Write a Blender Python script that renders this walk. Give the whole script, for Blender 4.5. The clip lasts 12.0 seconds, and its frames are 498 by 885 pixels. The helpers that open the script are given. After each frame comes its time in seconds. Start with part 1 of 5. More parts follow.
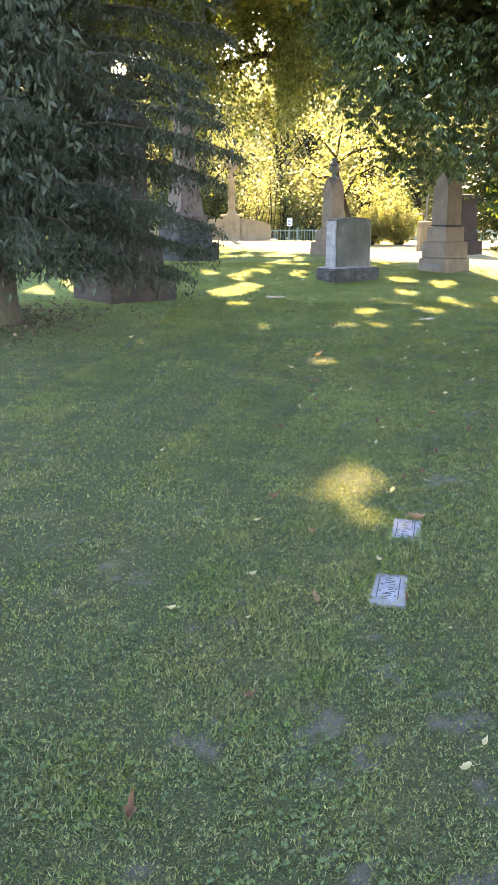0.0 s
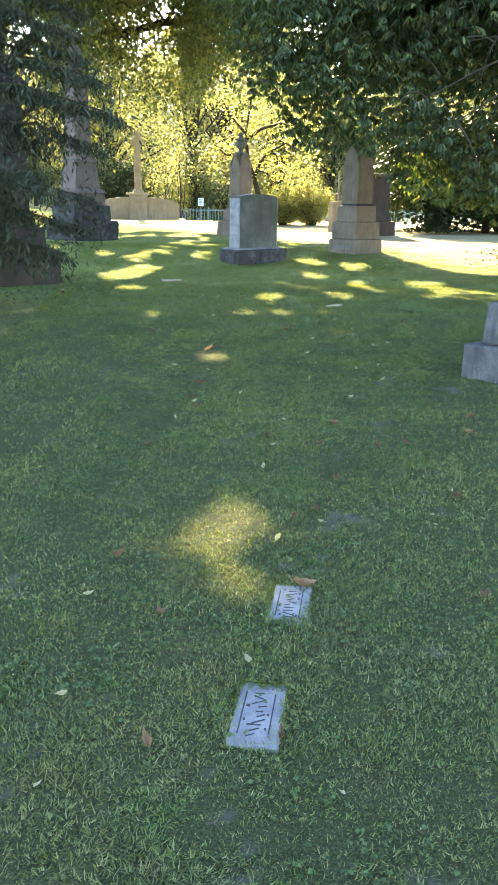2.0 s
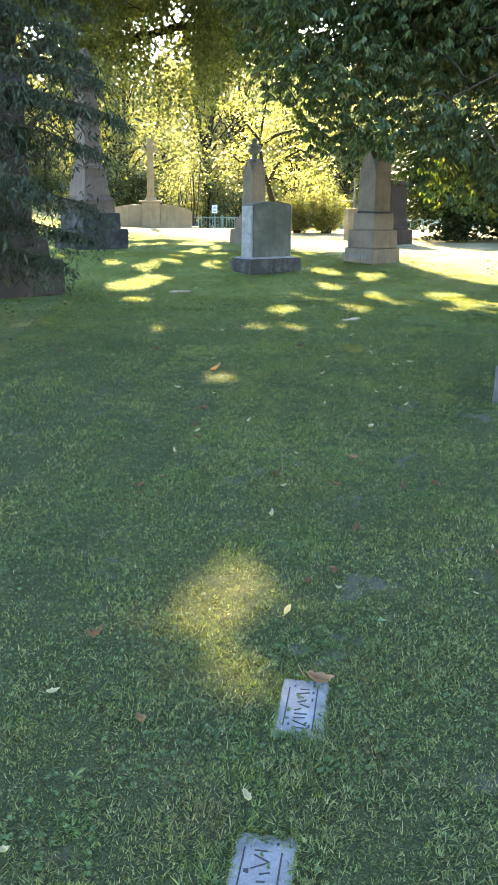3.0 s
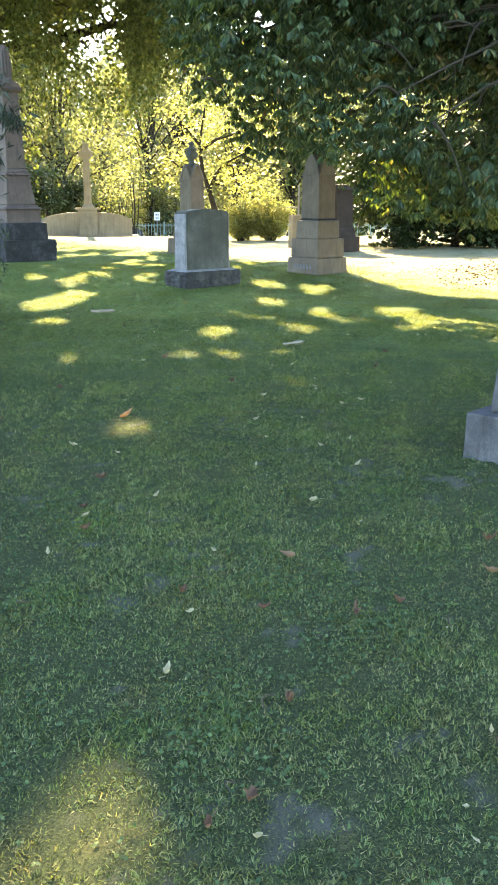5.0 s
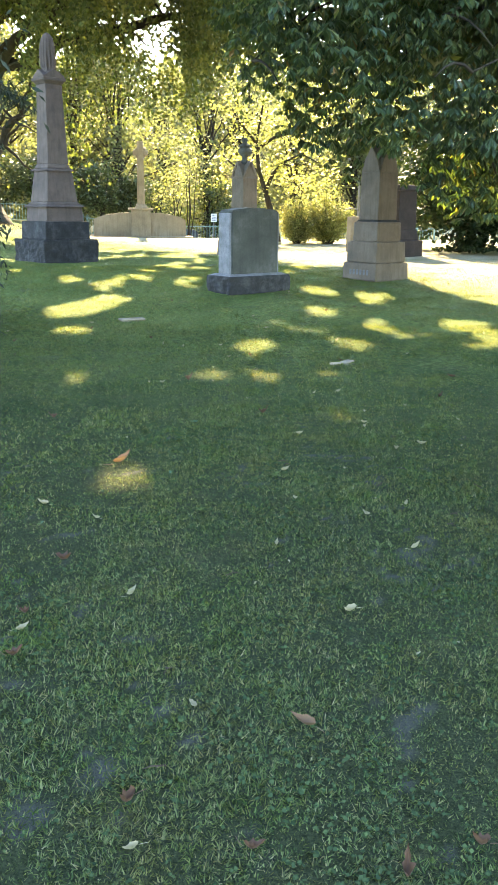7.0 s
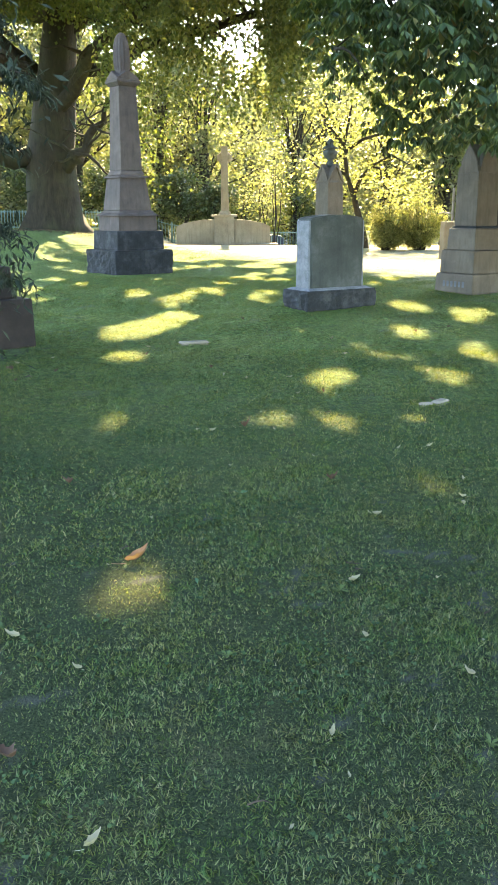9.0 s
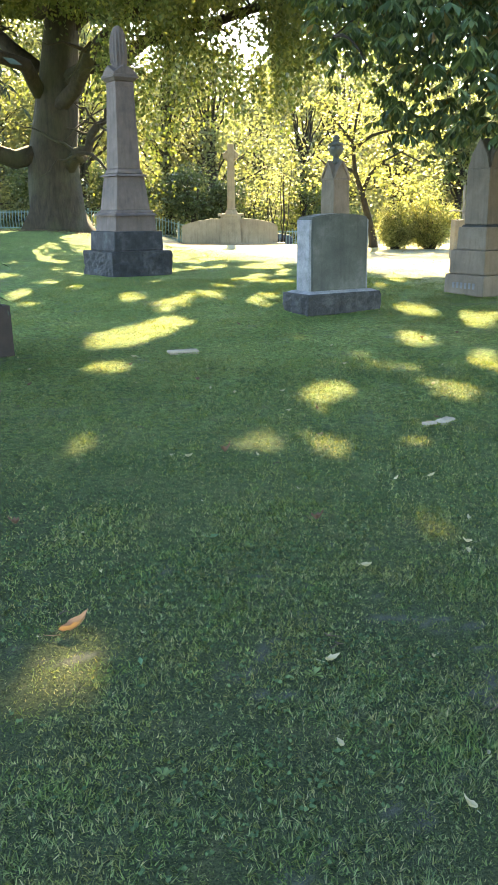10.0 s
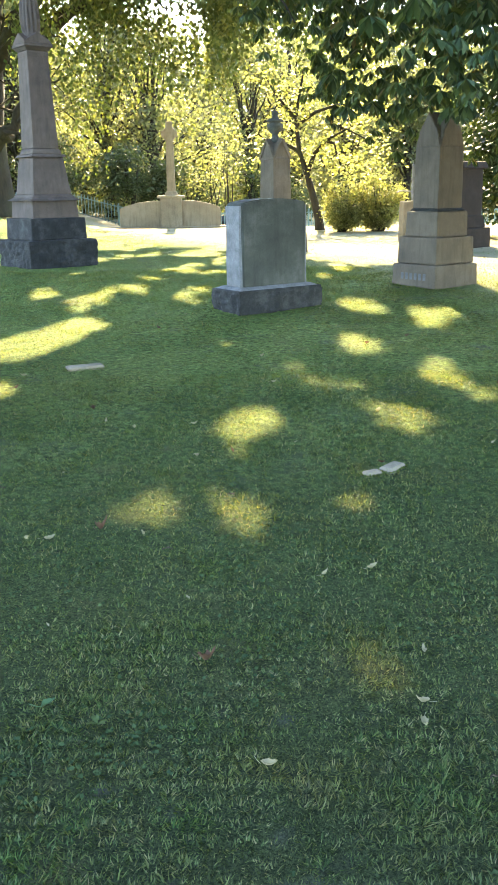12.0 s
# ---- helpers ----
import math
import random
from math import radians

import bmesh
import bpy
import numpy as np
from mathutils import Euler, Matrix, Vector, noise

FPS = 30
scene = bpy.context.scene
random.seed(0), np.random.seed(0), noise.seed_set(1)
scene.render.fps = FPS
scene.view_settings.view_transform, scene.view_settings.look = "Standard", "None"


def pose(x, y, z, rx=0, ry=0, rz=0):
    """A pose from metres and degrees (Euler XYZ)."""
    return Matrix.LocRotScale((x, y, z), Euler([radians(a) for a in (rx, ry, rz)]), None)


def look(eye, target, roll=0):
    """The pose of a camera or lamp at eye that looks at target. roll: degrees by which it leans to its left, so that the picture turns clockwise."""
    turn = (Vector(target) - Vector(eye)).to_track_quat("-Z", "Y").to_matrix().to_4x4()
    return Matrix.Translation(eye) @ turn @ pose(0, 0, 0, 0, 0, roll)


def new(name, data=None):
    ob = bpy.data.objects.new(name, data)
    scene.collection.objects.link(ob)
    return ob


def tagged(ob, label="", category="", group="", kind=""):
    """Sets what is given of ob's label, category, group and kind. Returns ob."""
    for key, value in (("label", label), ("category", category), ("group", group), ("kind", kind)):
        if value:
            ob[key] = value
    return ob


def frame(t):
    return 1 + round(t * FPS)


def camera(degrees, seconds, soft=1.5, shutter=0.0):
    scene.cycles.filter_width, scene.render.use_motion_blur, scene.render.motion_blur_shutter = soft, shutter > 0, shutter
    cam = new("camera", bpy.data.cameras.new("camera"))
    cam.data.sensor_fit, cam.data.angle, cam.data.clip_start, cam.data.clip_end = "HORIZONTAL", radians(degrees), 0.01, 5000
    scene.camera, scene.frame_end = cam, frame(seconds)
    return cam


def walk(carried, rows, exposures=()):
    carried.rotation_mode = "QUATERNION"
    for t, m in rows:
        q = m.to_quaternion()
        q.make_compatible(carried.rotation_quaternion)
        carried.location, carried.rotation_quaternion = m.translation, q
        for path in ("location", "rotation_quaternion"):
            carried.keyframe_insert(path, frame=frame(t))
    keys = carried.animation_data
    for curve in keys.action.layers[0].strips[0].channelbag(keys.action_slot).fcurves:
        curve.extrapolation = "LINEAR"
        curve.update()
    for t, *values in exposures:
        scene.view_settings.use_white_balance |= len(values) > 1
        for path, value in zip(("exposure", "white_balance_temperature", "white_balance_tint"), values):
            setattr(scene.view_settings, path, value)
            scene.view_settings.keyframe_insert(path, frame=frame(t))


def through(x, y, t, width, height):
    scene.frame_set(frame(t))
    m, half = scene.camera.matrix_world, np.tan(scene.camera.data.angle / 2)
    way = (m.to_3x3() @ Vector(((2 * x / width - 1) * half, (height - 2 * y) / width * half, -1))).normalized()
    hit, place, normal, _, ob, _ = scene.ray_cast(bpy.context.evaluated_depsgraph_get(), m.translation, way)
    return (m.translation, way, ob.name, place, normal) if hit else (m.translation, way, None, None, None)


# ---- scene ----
cam = camera(31.8, 12.0, soft=1.5)
METRES, EYE, TILT, LEAN, TURN = 8.0, 1.5, -15.0, 0.0, 0.0
ROWS = [
    (0.0, 0.0, 0.0, 0.0, 0.0, 0.0, -0.0),
    (0.5, 0.0118, 0.0347, 0.0052, -0.48, 0.08, -0.04),
    (1.0, 0.0236, 0.0692, 0.0118, -2.43, -1.44, 0.25),
    (1.5, 0.0286, 0.1125, 0.0229, -4.96, -1.39, 0.73),
    (2.0, 0.0443, 0.1515, 0.0289, -5.27, -1.2, 0.76),
    (2.5, 0.053, 0.1888, 0.0381, -4.15, -0.72, 0.29),
    (4.5, 0.0777, 0.3525, 0.084, -6.52, -0.93, 2.0),
    (5.0, 0.0985, 0.3885, 0.0943, -7.43, -0.45, 1.88),
    (5.5, 0.1091, 0.4307, 0.1024, -8.4, -0.4, 1.67),
    (6.0, 0.1186, 0.4687, 0.1109, -9.11, -0.4, 1.79),
    (6.5, 0.1343, 0.5047, 0.1195, -5.44, -0.12, 1.16),
    (7.0, 0.1388, 0.5471, 0.1282, -3.79, -0.19, 0.36),
    (7.5, 0.1423, 0.5839, 0.1403, -2.92, 0.12, 0.12),
    (9.5, 0.1743, 0.7394, 0.1838, 2.68, 0.1, -0.35),
    (10.0, 0.1842, 0.7774, 0.1944, 2.73, 0.02, -0.29),
    (10.5, 0.1906, 0.8224, 0.2084, 0.53, -1.11, 0.73),
    (11.0, 0.2032, 0.8617, 0.2187, -0.18, -1.31, 0.87),
    (11.5, 0.2144, 0.8965, 0.2294, -0.13, -1.36, 0.91),
    (12.0, 0.2169, 0.9369, 0.2441, -0.18, -1.25, 0.96),
]
walk(cam, [(t, pose(0, 0, EYE, TILT, LEAN, TURN) @ pose(METRES * x, METRES * y, METRES * z, 90 + pitch, roll, yaw)) for t, x, y, z, yaw, pitch, roll in ROWS],
     exposures=[(t, 3.8 + s, 7450 + k, 11 + m) for t, s, k, m in ((0.0, 0.25, 800, 16), (0.7, 0.2, 500, 11), (1.4, 0.05, 0, 4), (4.9, 0.0, 0, 0), (5.3, 0.15, 400, 5), (5.6, 0.15, 400, 5), (5.9, 0.05, 100, 2), (6.6, 0.0, 0, 2), (9.5, 0.0, 0, 0), (12.0, 0.0, 0, 0))])

# ---- light: low sun ahead of the walker, clear sky ----
SUN_EL, SUN_AZ = radians(30), radians(-3.5)          # azimuth from +y towards +x
SUN = Vector((math.cos(SUN_EL) * math.sin(SUN_AZ), math.cos(SUN_EL) * math.cos(SUN_AZ), math.sin(SUN_EL)))
world = bpy.data.worlds.new("sky")
scene.world = world
world.use_nodes = True
wn = world.node_tree.nodes
sky = wn.new("ShaderNodeTexSky")
sky.sky_type, sky.sun_disc, sky.sun_elevation, sky.sun_rotation = "NISHITA", False, SUN_EL, SUN_AZ
sky.ozone_density, sky.dust_density, sky.air_density = 3.2, 0.5, 1.0
wn["Background"].inputs["Strength"].default_value = 0.15
world.node_tree.links.new(sky.outputs[0], wn["Background"].inputs[0])
sun = new("sun", bpy.data.lights.new("sun", "SUN"))
sun.data.energy, sun.data.angle, sun.data.color = 4.3, radians(0.5), (1.0, 0.84, 0.52)
sun.matrix_world = look((0, 0, 60), Vector((0, 0, 60)) - SUN)


# ---- materials ----
def nodes(name, rough=0.9, spec=0.3):
    m = bpy.data.materials.new(name)
    m.use_nodes = True
    n, l = m.node_tree.nodes, m.node_tree.links
    b = n["Principled BSDF"]
    b.inputs["Roughness"].default_value = rough
    b.inputs["Specular IOR Level"].default_value = spec
    return m, n, l, b


def noise_tex(n, l, scale, detail=6, rough=0.6, vec=None, kind="ShaderNodeTexNoise"):
    t = n.new(kind)
    t.inputs["Scale"].default_value = scale
    if kind == "ShaderNodeTexNoise":
        t.inputs["Detail"].default_value = detail
        t.inputs["Roughness"].default_value = rough
    if vec is not None:
        l.new(vec, t.inputs["Vector"])
    return t


def ramp(n, l, fac, stops):
    r = n.new("ShaderNodeValToRGB")
    e = r.color_ramp.elements
    while len(e) < len(stops):
        e.new(0.5)
    for k, (p, c) in enumerate(stops):
        e[k].position, e[k].color = p, (*c, 1)
    l.new(fac, r.inputs[0])
    return r


def mix(n, l, fac, a, b, mode="MIX"):
    m = n.new("ShaderNodeMix")
    m.data_type, m.blend_type = "RGBA", mode
    for sock, v in ((m.inputs[0], fac), (m.inputs[6], a), (m.inputs[7], b)):
        if isinstance(v, (int, float)):
            sock.default_value = v
        elif isinstance(v, tuple):
            sock.default_value = (*v, 1)
        else:
            l.new(v, sock)
    return m.outputs[2]


def bump(n, l, b, height, strength, dist):
    k = n.new("ShaderNodeBump")
    k.inputs["Strength"].default_value, k.inputs["Distance"].default_value = strength, dist
    l.new(height, k.inputs["Height"])
    l.new(k.outputs[0], b.inputs["Normal"])


def stone(name, base, dark, light, grain=90, blotch=3.0, rough=0.85, relief=0.004, streak=0.0):
    """Weathered stone: grain, blotches, pale lichen and rain streaks."""
    m, n, l, b = nodes(name, rough)
    co = n.new("ShaderNodeTexCoord").outputs["Object"]
    big = noise_tex(n, l, blotch, 8, 0.65, co)
    c = ramp(n, l, big.outputs[0], [(0.3, dark), (0.52, base), (0.75, light)]).outputs[0]
    fine = noise_tex(n, l, grain, 3, 0.7, co)
    c = mix(n, l, 0.55, c, ramp(n, l, fine.outputs[0], [(0.3, (0.35, 0.35, 0.35)), (0.7, (0.72, 0.72, 0.72))]).outputs[0], "OVERLAY")
    if streak:
        mp = n.new("ShaderNodeMapping")
        mp.inputs["Scale"].default_value = (9, 9, 0.9)
        l.new(co, mp.inputs[0])
        st = noise_tex(n, l, 1.6, 5, 0.6, mp.outputs[0])
        f = ramp(n, l, st.outputs[0], [(0.5, (0, 0, 0)), (0.68, (streak,) * 3)]).outputs[0]
        c = mix(n, l, f, c, tuple(v * 0.35 for v in dark))
    l.new(c, b.inputs["Base Color"])
    mid = noise_tex(n, l, grain * 0.3, 6, 0.7, co)
    bump(n, l, b, mid.outputs[0], 0.6, relief)
    return m


def leaf_mat(name, stops, through=0.5, rough=0.45, spec=0.4, glow=(1.25, 1.25, 0.6)):
    """Thin leaves: coloured leaf by leaf, letting light through."""
    m, n, l, b = nodes(name, rough, spec)
    r = n.new("ShaderNodeNewGeometry").outputs["Random Per Island"]
    c = ramp(n, l, r, stops).outputs[0]
    co = n.new("ShaderNodeTexCoord").outputs["Object"]
    patch = noise_tex(n, l, 0.8, 3, 0.5, co)
    c = mix(n, l, 0.6, c, ramp(n, l, patch.outputs[0], [(0.3, (0.38, 0.4, 0.4)), (0.7, (0.62, 0.6, 0.56))]).outputs[0], "OVERLAY")
    l.new(c, b.inputs["Base Color"])
    t = n.new("ShaderNodeBsdfTranslucent")
    l.new(mix(n, l, 1.0, c, glow, "MULTIPLY"), t.inputs[0])
    s = n.new("ShaderNodeMixShader")
    s.inputs[0].default_value = through
    l.new(b.outputs[0], s.inputs[1])
    l.new(t.outputs[0], s.inputs[2])
    l.new(s.outputs[0], n["Material Output"].inputs[0])
    return m


def plain(name, col, rough=0.6, metal=0.0, var=0.25, scale=12.0, relief=0.0):
    m, n, l, b = nodes(name, rough)
    b.inputs["Metallic"].default_value = metal
    co = n.new("ShaderNodeTexCoord").outputs["Object"]
    t = noise_tex(n, l, scale, 6, 0.65, co)
    lo, hi = tuple(v * (1 - var) for v in col), tuple(min(1, v * (1 + var)) for v in col)
    l.new(ramp(n, l, t.outputs[0], [(0.3, lo), (0.7, hi)]).outputs[0], b.inputs["Base Color"])
    if relief:
        bump(n, l, b, t.outputs[0], 0.7, relief)
    return m


def bark_mat(name, dark, light, scale=3.0, relief=0.03):
    m, n, l, b = nodes(name, 0.95)
    co = n.new("ShaderNodeTexCoord").outputs["Object"]
    mp = n.new("ShaderNodeMapping")
    mp.inputs["Scale"].default_value = (3, 3, 0.7)
    l.new(co, mp.inputs[0])
    t = noise_tex(n, l, scale, 9, 0.7, mp.outputs[0])
    moss = noise_tex(n, l, 0.9, 4, 0.6, co)
    c = ramp(n, l, t.outputs[0], [(0.3, dark), (0.7, light)]).outputs[0]
    c = mix(n, l, ramp(n, l, moss.outputs[0], [(0.45, (0, 0, 0)), (0.7, (0.6, 0.6, 0.6))]).outputs[0], c, (0.045, 0.05, 0.022))
    l.new(c, b.inputs["Base Color"])
    bump(n, l, b, t.outputs[0], 0.9, relief)
    return m


def ground_mat():
    """Mown turf over ground that is darker near the walk, with dusty worn places, straw-coloured wear and clover."""
    m, n, l, b = nodes("turf", 1.0, 0.1)
    co = n.new("ShaderNodeTexCoord").outputs["Object"]
    big = noise_tex(n, l, 0.55, 5, 0.6, co)
    c = ramp(n, l, big.outputs[0], [(0.32, (0.078, 0.128, 0.038)), (0.5, (0.125, 0.188, 0.054)), (0.68, (0.175, 0.215, 0.066))]).outputs[0]
    fine = noise_tex(n, l, 130, 5, 0.75, co)
    c = mix(n, l, 1.0, c, ramp(n, l, fine.outputs[0], [(0.4, (0.1, 0.1, 0.1)), (0.5, (0.44, 0.44, 0.43)), (0.6, (0.9, 0.9, 0.87))]).outputs[0], "OVERLAY")
    clod = noise_tex(n, l, 22, 3, 0.6, co)
    c = mix(n, l, 0.8, c, ramp(n, l, clod.outputs[0], [(0.38, (0.2, 0.2, 0.2)), (0.62, (0.75, 0.75, 0.73))]).outputs[0], "OVERLAY")
    crumb = noise_tex(n, l, 260, 3, 0.7, co)
    wear = noise_tex(n, l, 1.7, 7, 0.7, co)
    f = ramp(n, l, wear.outputs[0], [(0.55, (0, 0, 0)), (0.7, (1, 1, 1))]).outputs[0]
    f = mix(n, l, 1.0, f, ramp(n, l, crumb.outputs[0], [(0.42, (0.1, 0.1, 0.1)), (0.6, (0.8, 0.8, 0.8))]).outputs[0], "MULTIPLY")
    c = mix(n, l, f, c, (0.13, 0.13, 0.115))
    bare = n.new("ShaderNodeAttribute")
    bare.attribute_name = "bare"
    soil = ramp(n, l, crumb.outputs[0], [(0.3, (0.07, 0.068, 0.06)), (0.65, (0.16, 0.152, 0.135))]).outputs[0]
    # Near turf mixes to a darker green ground tone by this mask.
    near_dark = n.new("ShaderNodeAttribute")
    near_dark.attribute_name = "near_dark"
    c = mix(n, l, near_dark.outputs["Fac"], c, ramp(n, l, fine.outputs[0], [(0.38, (0.022, 0.032, 0.014)), (0.6, (0.072, 0.087, 0.037))]).outputs[0])
    c = mix(n, l, bare.outputs["Fac"], c, soil)
    straw = noise_tex(n, l, 2.6, 6, 0.7, co)
    f = ramp(n, l, straw.outputs[0], [(0.55, (0, 0, 0)), (0.72, (0.8, 0.8, 0.8))]).outputs[0]
    f = mix(n, l, 1.0, f, ramp(n, l, fine.outputs[0], [(0.4, (0.1, 0.1, 0.1)), (0.62, (1, 1, 1))]).outputs[0], "MULTIPLY")
    c = mix(n, l, f, c, (0.17, 0.15, 0.065))
    # Pale dry turf beyond, its sunlit brightness put into the colour.
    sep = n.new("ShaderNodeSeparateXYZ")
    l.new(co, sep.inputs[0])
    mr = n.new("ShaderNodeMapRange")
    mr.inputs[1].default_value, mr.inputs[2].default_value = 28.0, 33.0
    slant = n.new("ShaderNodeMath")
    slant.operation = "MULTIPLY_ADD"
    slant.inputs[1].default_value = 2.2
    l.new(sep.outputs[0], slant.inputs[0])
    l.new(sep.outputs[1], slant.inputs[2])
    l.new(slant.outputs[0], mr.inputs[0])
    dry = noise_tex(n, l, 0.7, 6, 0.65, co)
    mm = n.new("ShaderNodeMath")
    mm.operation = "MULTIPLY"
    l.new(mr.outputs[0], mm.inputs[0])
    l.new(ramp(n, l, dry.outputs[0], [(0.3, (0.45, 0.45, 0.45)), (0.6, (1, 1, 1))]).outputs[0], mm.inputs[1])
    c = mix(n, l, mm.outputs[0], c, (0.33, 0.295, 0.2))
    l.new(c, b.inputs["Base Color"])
    tuft = noise_tex(n, l, 110, 6, 0.8, co)
    bump(n, l, b, tuft.outputs[0], 1.0, 0.03)
    return m


def grass_mat():
    """Mown blades: varied one by one, with lush, straw-coloured and brownish patches."""
    m = leaf_mat("grass_blades", [(0.0, (0.027, 0.048, 0.02)), (0.3, (0.068, 0.108, 0.046)), (0.7, (0.135, 0.185, 0.074)), (0.92, (0.195, 0.208, 0.108)), (1.0, (0.29, 0.26, 0.17))], 0.5, 0.6, 0.2, (1.45, 1.25, 0.3))
    n, l = m.node_tree.nodes, m.node_tree.links
    co = n.new("ShaderNodeTexCoord").outputs["Object"]
    b = n["Principled BSDF"]
    c = b.inputs["Base Color"].links[0].from_socket
    for scale, lo, hi, col in ((2.3, 0.5, 0.7, (0.19, 0.17, 0.06)), (3.7, 0.5, 0.66, (0.06, 0.14, 0.03)), (7.0, 0.54, 0.72, (0.145, 0.115, 0.066))):
        t = noise_tex(n, l, scale, 4, 0.6, co)
        c = mix(n, l, ramp(n, l, t.outputs[0], [(lo, (0, 0, 0)), (hi, (0.6, 0.6, 0.6))]).outputs[0], c, col)
    clod = noise_tex(n, l, 34, 4, 0.65, co)
    c = mix(n, l, 0.8, c, ramp(n, l, clod.outputs[0], [(0.38, (0.16, 0.17, 0.17)), (0.62, (0.74, 0.74, 0.73))]).outputs[0], "OVERLAY")
    l.new(c, b.inputs["Base Color"])
    return m


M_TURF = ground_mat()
M_GRASS = grass_mat()
M_CLOVER = leaf_mat("clover_leaves", [(0.0, (0.03, 0.058, 0.024)), (1.0, (0.075, 0.115, 0.044))], 0.3, 0.7, 0.15)
M_BEECH = leaf_mat("beech_leaves", [(0.0, (0.045, 0.062, 0.02)), (0.6, (0.085, 0.105, 0.034)), (1.0, (0.14, 0.14, 0.05))], 0.5, 0.45, 0.3, (1.4, 1.4, 0.7))
# Far leaves paled and evened in tone, putting glare haze into the colour.
M_FAR = leaf_mat("sunlit_hazed_far_leaves", [(0.0, (0.085, 0.098, 0.052)), (0.5, (0.122, 0.132, 0.07)), (1.0, (0.17, 0.17, 0.1))], 0.6, 0.5, 0.3, (1.28, 1.3, 0.72))
# Near-black leaf tones and little translucency: deep shade put into the colour.
M_SHADE = leaf_mat("shade_dark_shrub_leaves", [(0.0, (0.01, 0.022, 0.009)), (1.0, (0.03, 0.048, 0.018))], 0.12, 0.6, 0.15)
M_UNDER = leaf_mat("understory_leaves", [(0.0, (0.035, 0.052, 0.022)), (1.0, (0.085, 0.105, 0.048))], 0.35, 0.55, 0.2)
M_CHEST = leaf_mat("chestnut_leaves", [(0.0, (0.022, 0.043, 0.022)), (0.4, (0.044, 0.077, 0.038)), (0.8, (0.068, 0.102, 0.051)), (0.96, (0.12, 0.14, 0.055)), (1.0, (0.16, 0.105, 0.05))], 0.38, 0.38, 0.5, (1.6, 1.5, 0.45))
M_NEEDLE = leaf_mat("conifer_needles", [(0.0, (0.016, 0.025, 0.016)), (1.0, (0.046, 0.056, 0.037))], 0.15, 0.7, 0.15)
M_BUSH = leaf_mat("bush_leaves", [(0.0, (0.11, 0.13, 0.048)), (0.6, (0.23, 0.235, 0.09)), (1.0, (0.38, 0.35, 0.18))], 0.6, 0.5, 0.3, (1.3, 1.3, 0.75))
M_BARK = bark_mat("beech_bark", (0.013, 0.0105, 0.007), (0.04, 0.031, 0.02))
M_TWIG = bark_mat("twig_bark", (0.022, 0.017, 0.012), (0.06, 0.047, 0.032), 8.0, 0.01)
M_GREY = stone("grey_granite", (0.058, 0.064, 0.056), (0.038, 0.043, 0.038), (0.115, 0.12, 0.108), 120, 2.5, streak=0.25)
M_ROCK = stone("rock_faced_granite", (0.026, 0.027, 0.0275), (0.013, 0.0135, 0.014), (0.075, 0.075, 0.073), 60, 5.0, relief=0.03)
M_TAN = stone("tan_sandstone", (0.108, 0.089, 0.068), (0.076, 0.063, 0.05), (0.14, 0.117, 0.092), 110, 2.5, streak=0.3)
M_OBEL = stone("brown_grey_granite", (0.088, 0.068, 0.059), (0.058, 0.047, 0.041), (0.125, 0.1, 0.083), 120, 2.5, streak=0.25)
M_PLINTH = stone("dark_grey_granite", (0.021, 0.0225, 0.0245), (0.011, 0.012, 0.013), (0.062, 0.065, 0.068), 50, 4.0, relief=0.025, streak=0.4)
M_BROWN = stone("red_brown_granite", (0.027, 0.02, 0.0165), (0.017, 0.013, 0.011), (0.042, 0.032, 0.026), 120, 3.0, 0.9)
M_SIDE = stone("blue_grey_granite", (0.053, 0.054, 0.055), (0.03, 0.031, 0.032), (0.088, 0.09, 0.091), 90, 6.0, streak=0.5)
M_WALL = stone("pale_limestone", (0.21, 0.175, 0.122), (0.155, 0.127, 0.088), (0.26, 0.222, 0.163), 60, 1.6, streak=0.3)
M_MARK = stone("pale_marker_concrete", (0.115, 0.12, 0.127), (0.07, 0.074, 0.078), (0.165, 0.17, 0.176), 130, 9.0, relief=0.003)
# Rock-pitched stone; its pale tone carries sky light on sides and ledge.
M_PITCH = stone("skylit_pitched_granite", (0.16, 0.165, 0.17), (0.095, 0.1, 0.104), (0.24, 0.245, 0.25), 70, 6.0, relief=0.02)
M_CUT = plain("cut_lettering", (0.025, 0.025, 0.027), 0.95)
M_DRY = leaf_mat("pale_dry_leaf", [(0.0, (0.24, 0.2, 0.11)), (1.0, (0.42, 0.38, 0.26))], 0.25, 0.7)
M_RUST = leaf_mat("rusty_dry_leaf", [(0.0, (0.06, 0.03, 0.018)), (0.5, (0.12, 0.064, 0.036)), (1.0, (0.24, 0.155, 0.095))], 0.25, 0.7)
M_GOLD = leaf_mat("yellow_fallen_leaf", [(0.0, (0.42, 0.29, 0.1)), (1.0, (0.5, 0.38, 0.16))], 0.25, 0.6)
M_FRESH = leaf_mat("fallen_green_leaf", [(0.0, (0.06, 0.13, 0.06)), (1.0, (0.12, 0.2, 0.08))], 0.25)
M_IRON = plain("painted_iron", (0.15, 0.23, 0.2), 0.5, 0.0, 0.3, 20)
M_WHITE = plain("white_sign_paint", (0.6, 0.61, 0.59), 0.5, 0.0, 0.1)
M_STEEL = plain("galvanised_steel", (0.2, 0.19, 0.17), 0.6, 0.3, 0.3)
M_CAR = plain("dark_car_paint", (0.05, 0.06, 0.08), 0.25, 0.2, 0.1)
M_TYRE = plain("tyre_rubber", (0.02, 0.02, 0.02), 0.9)
M_GLASS = plain("car_glass", (0.05, 0.07, 0.09), 0.05, 0.0, 0.1)
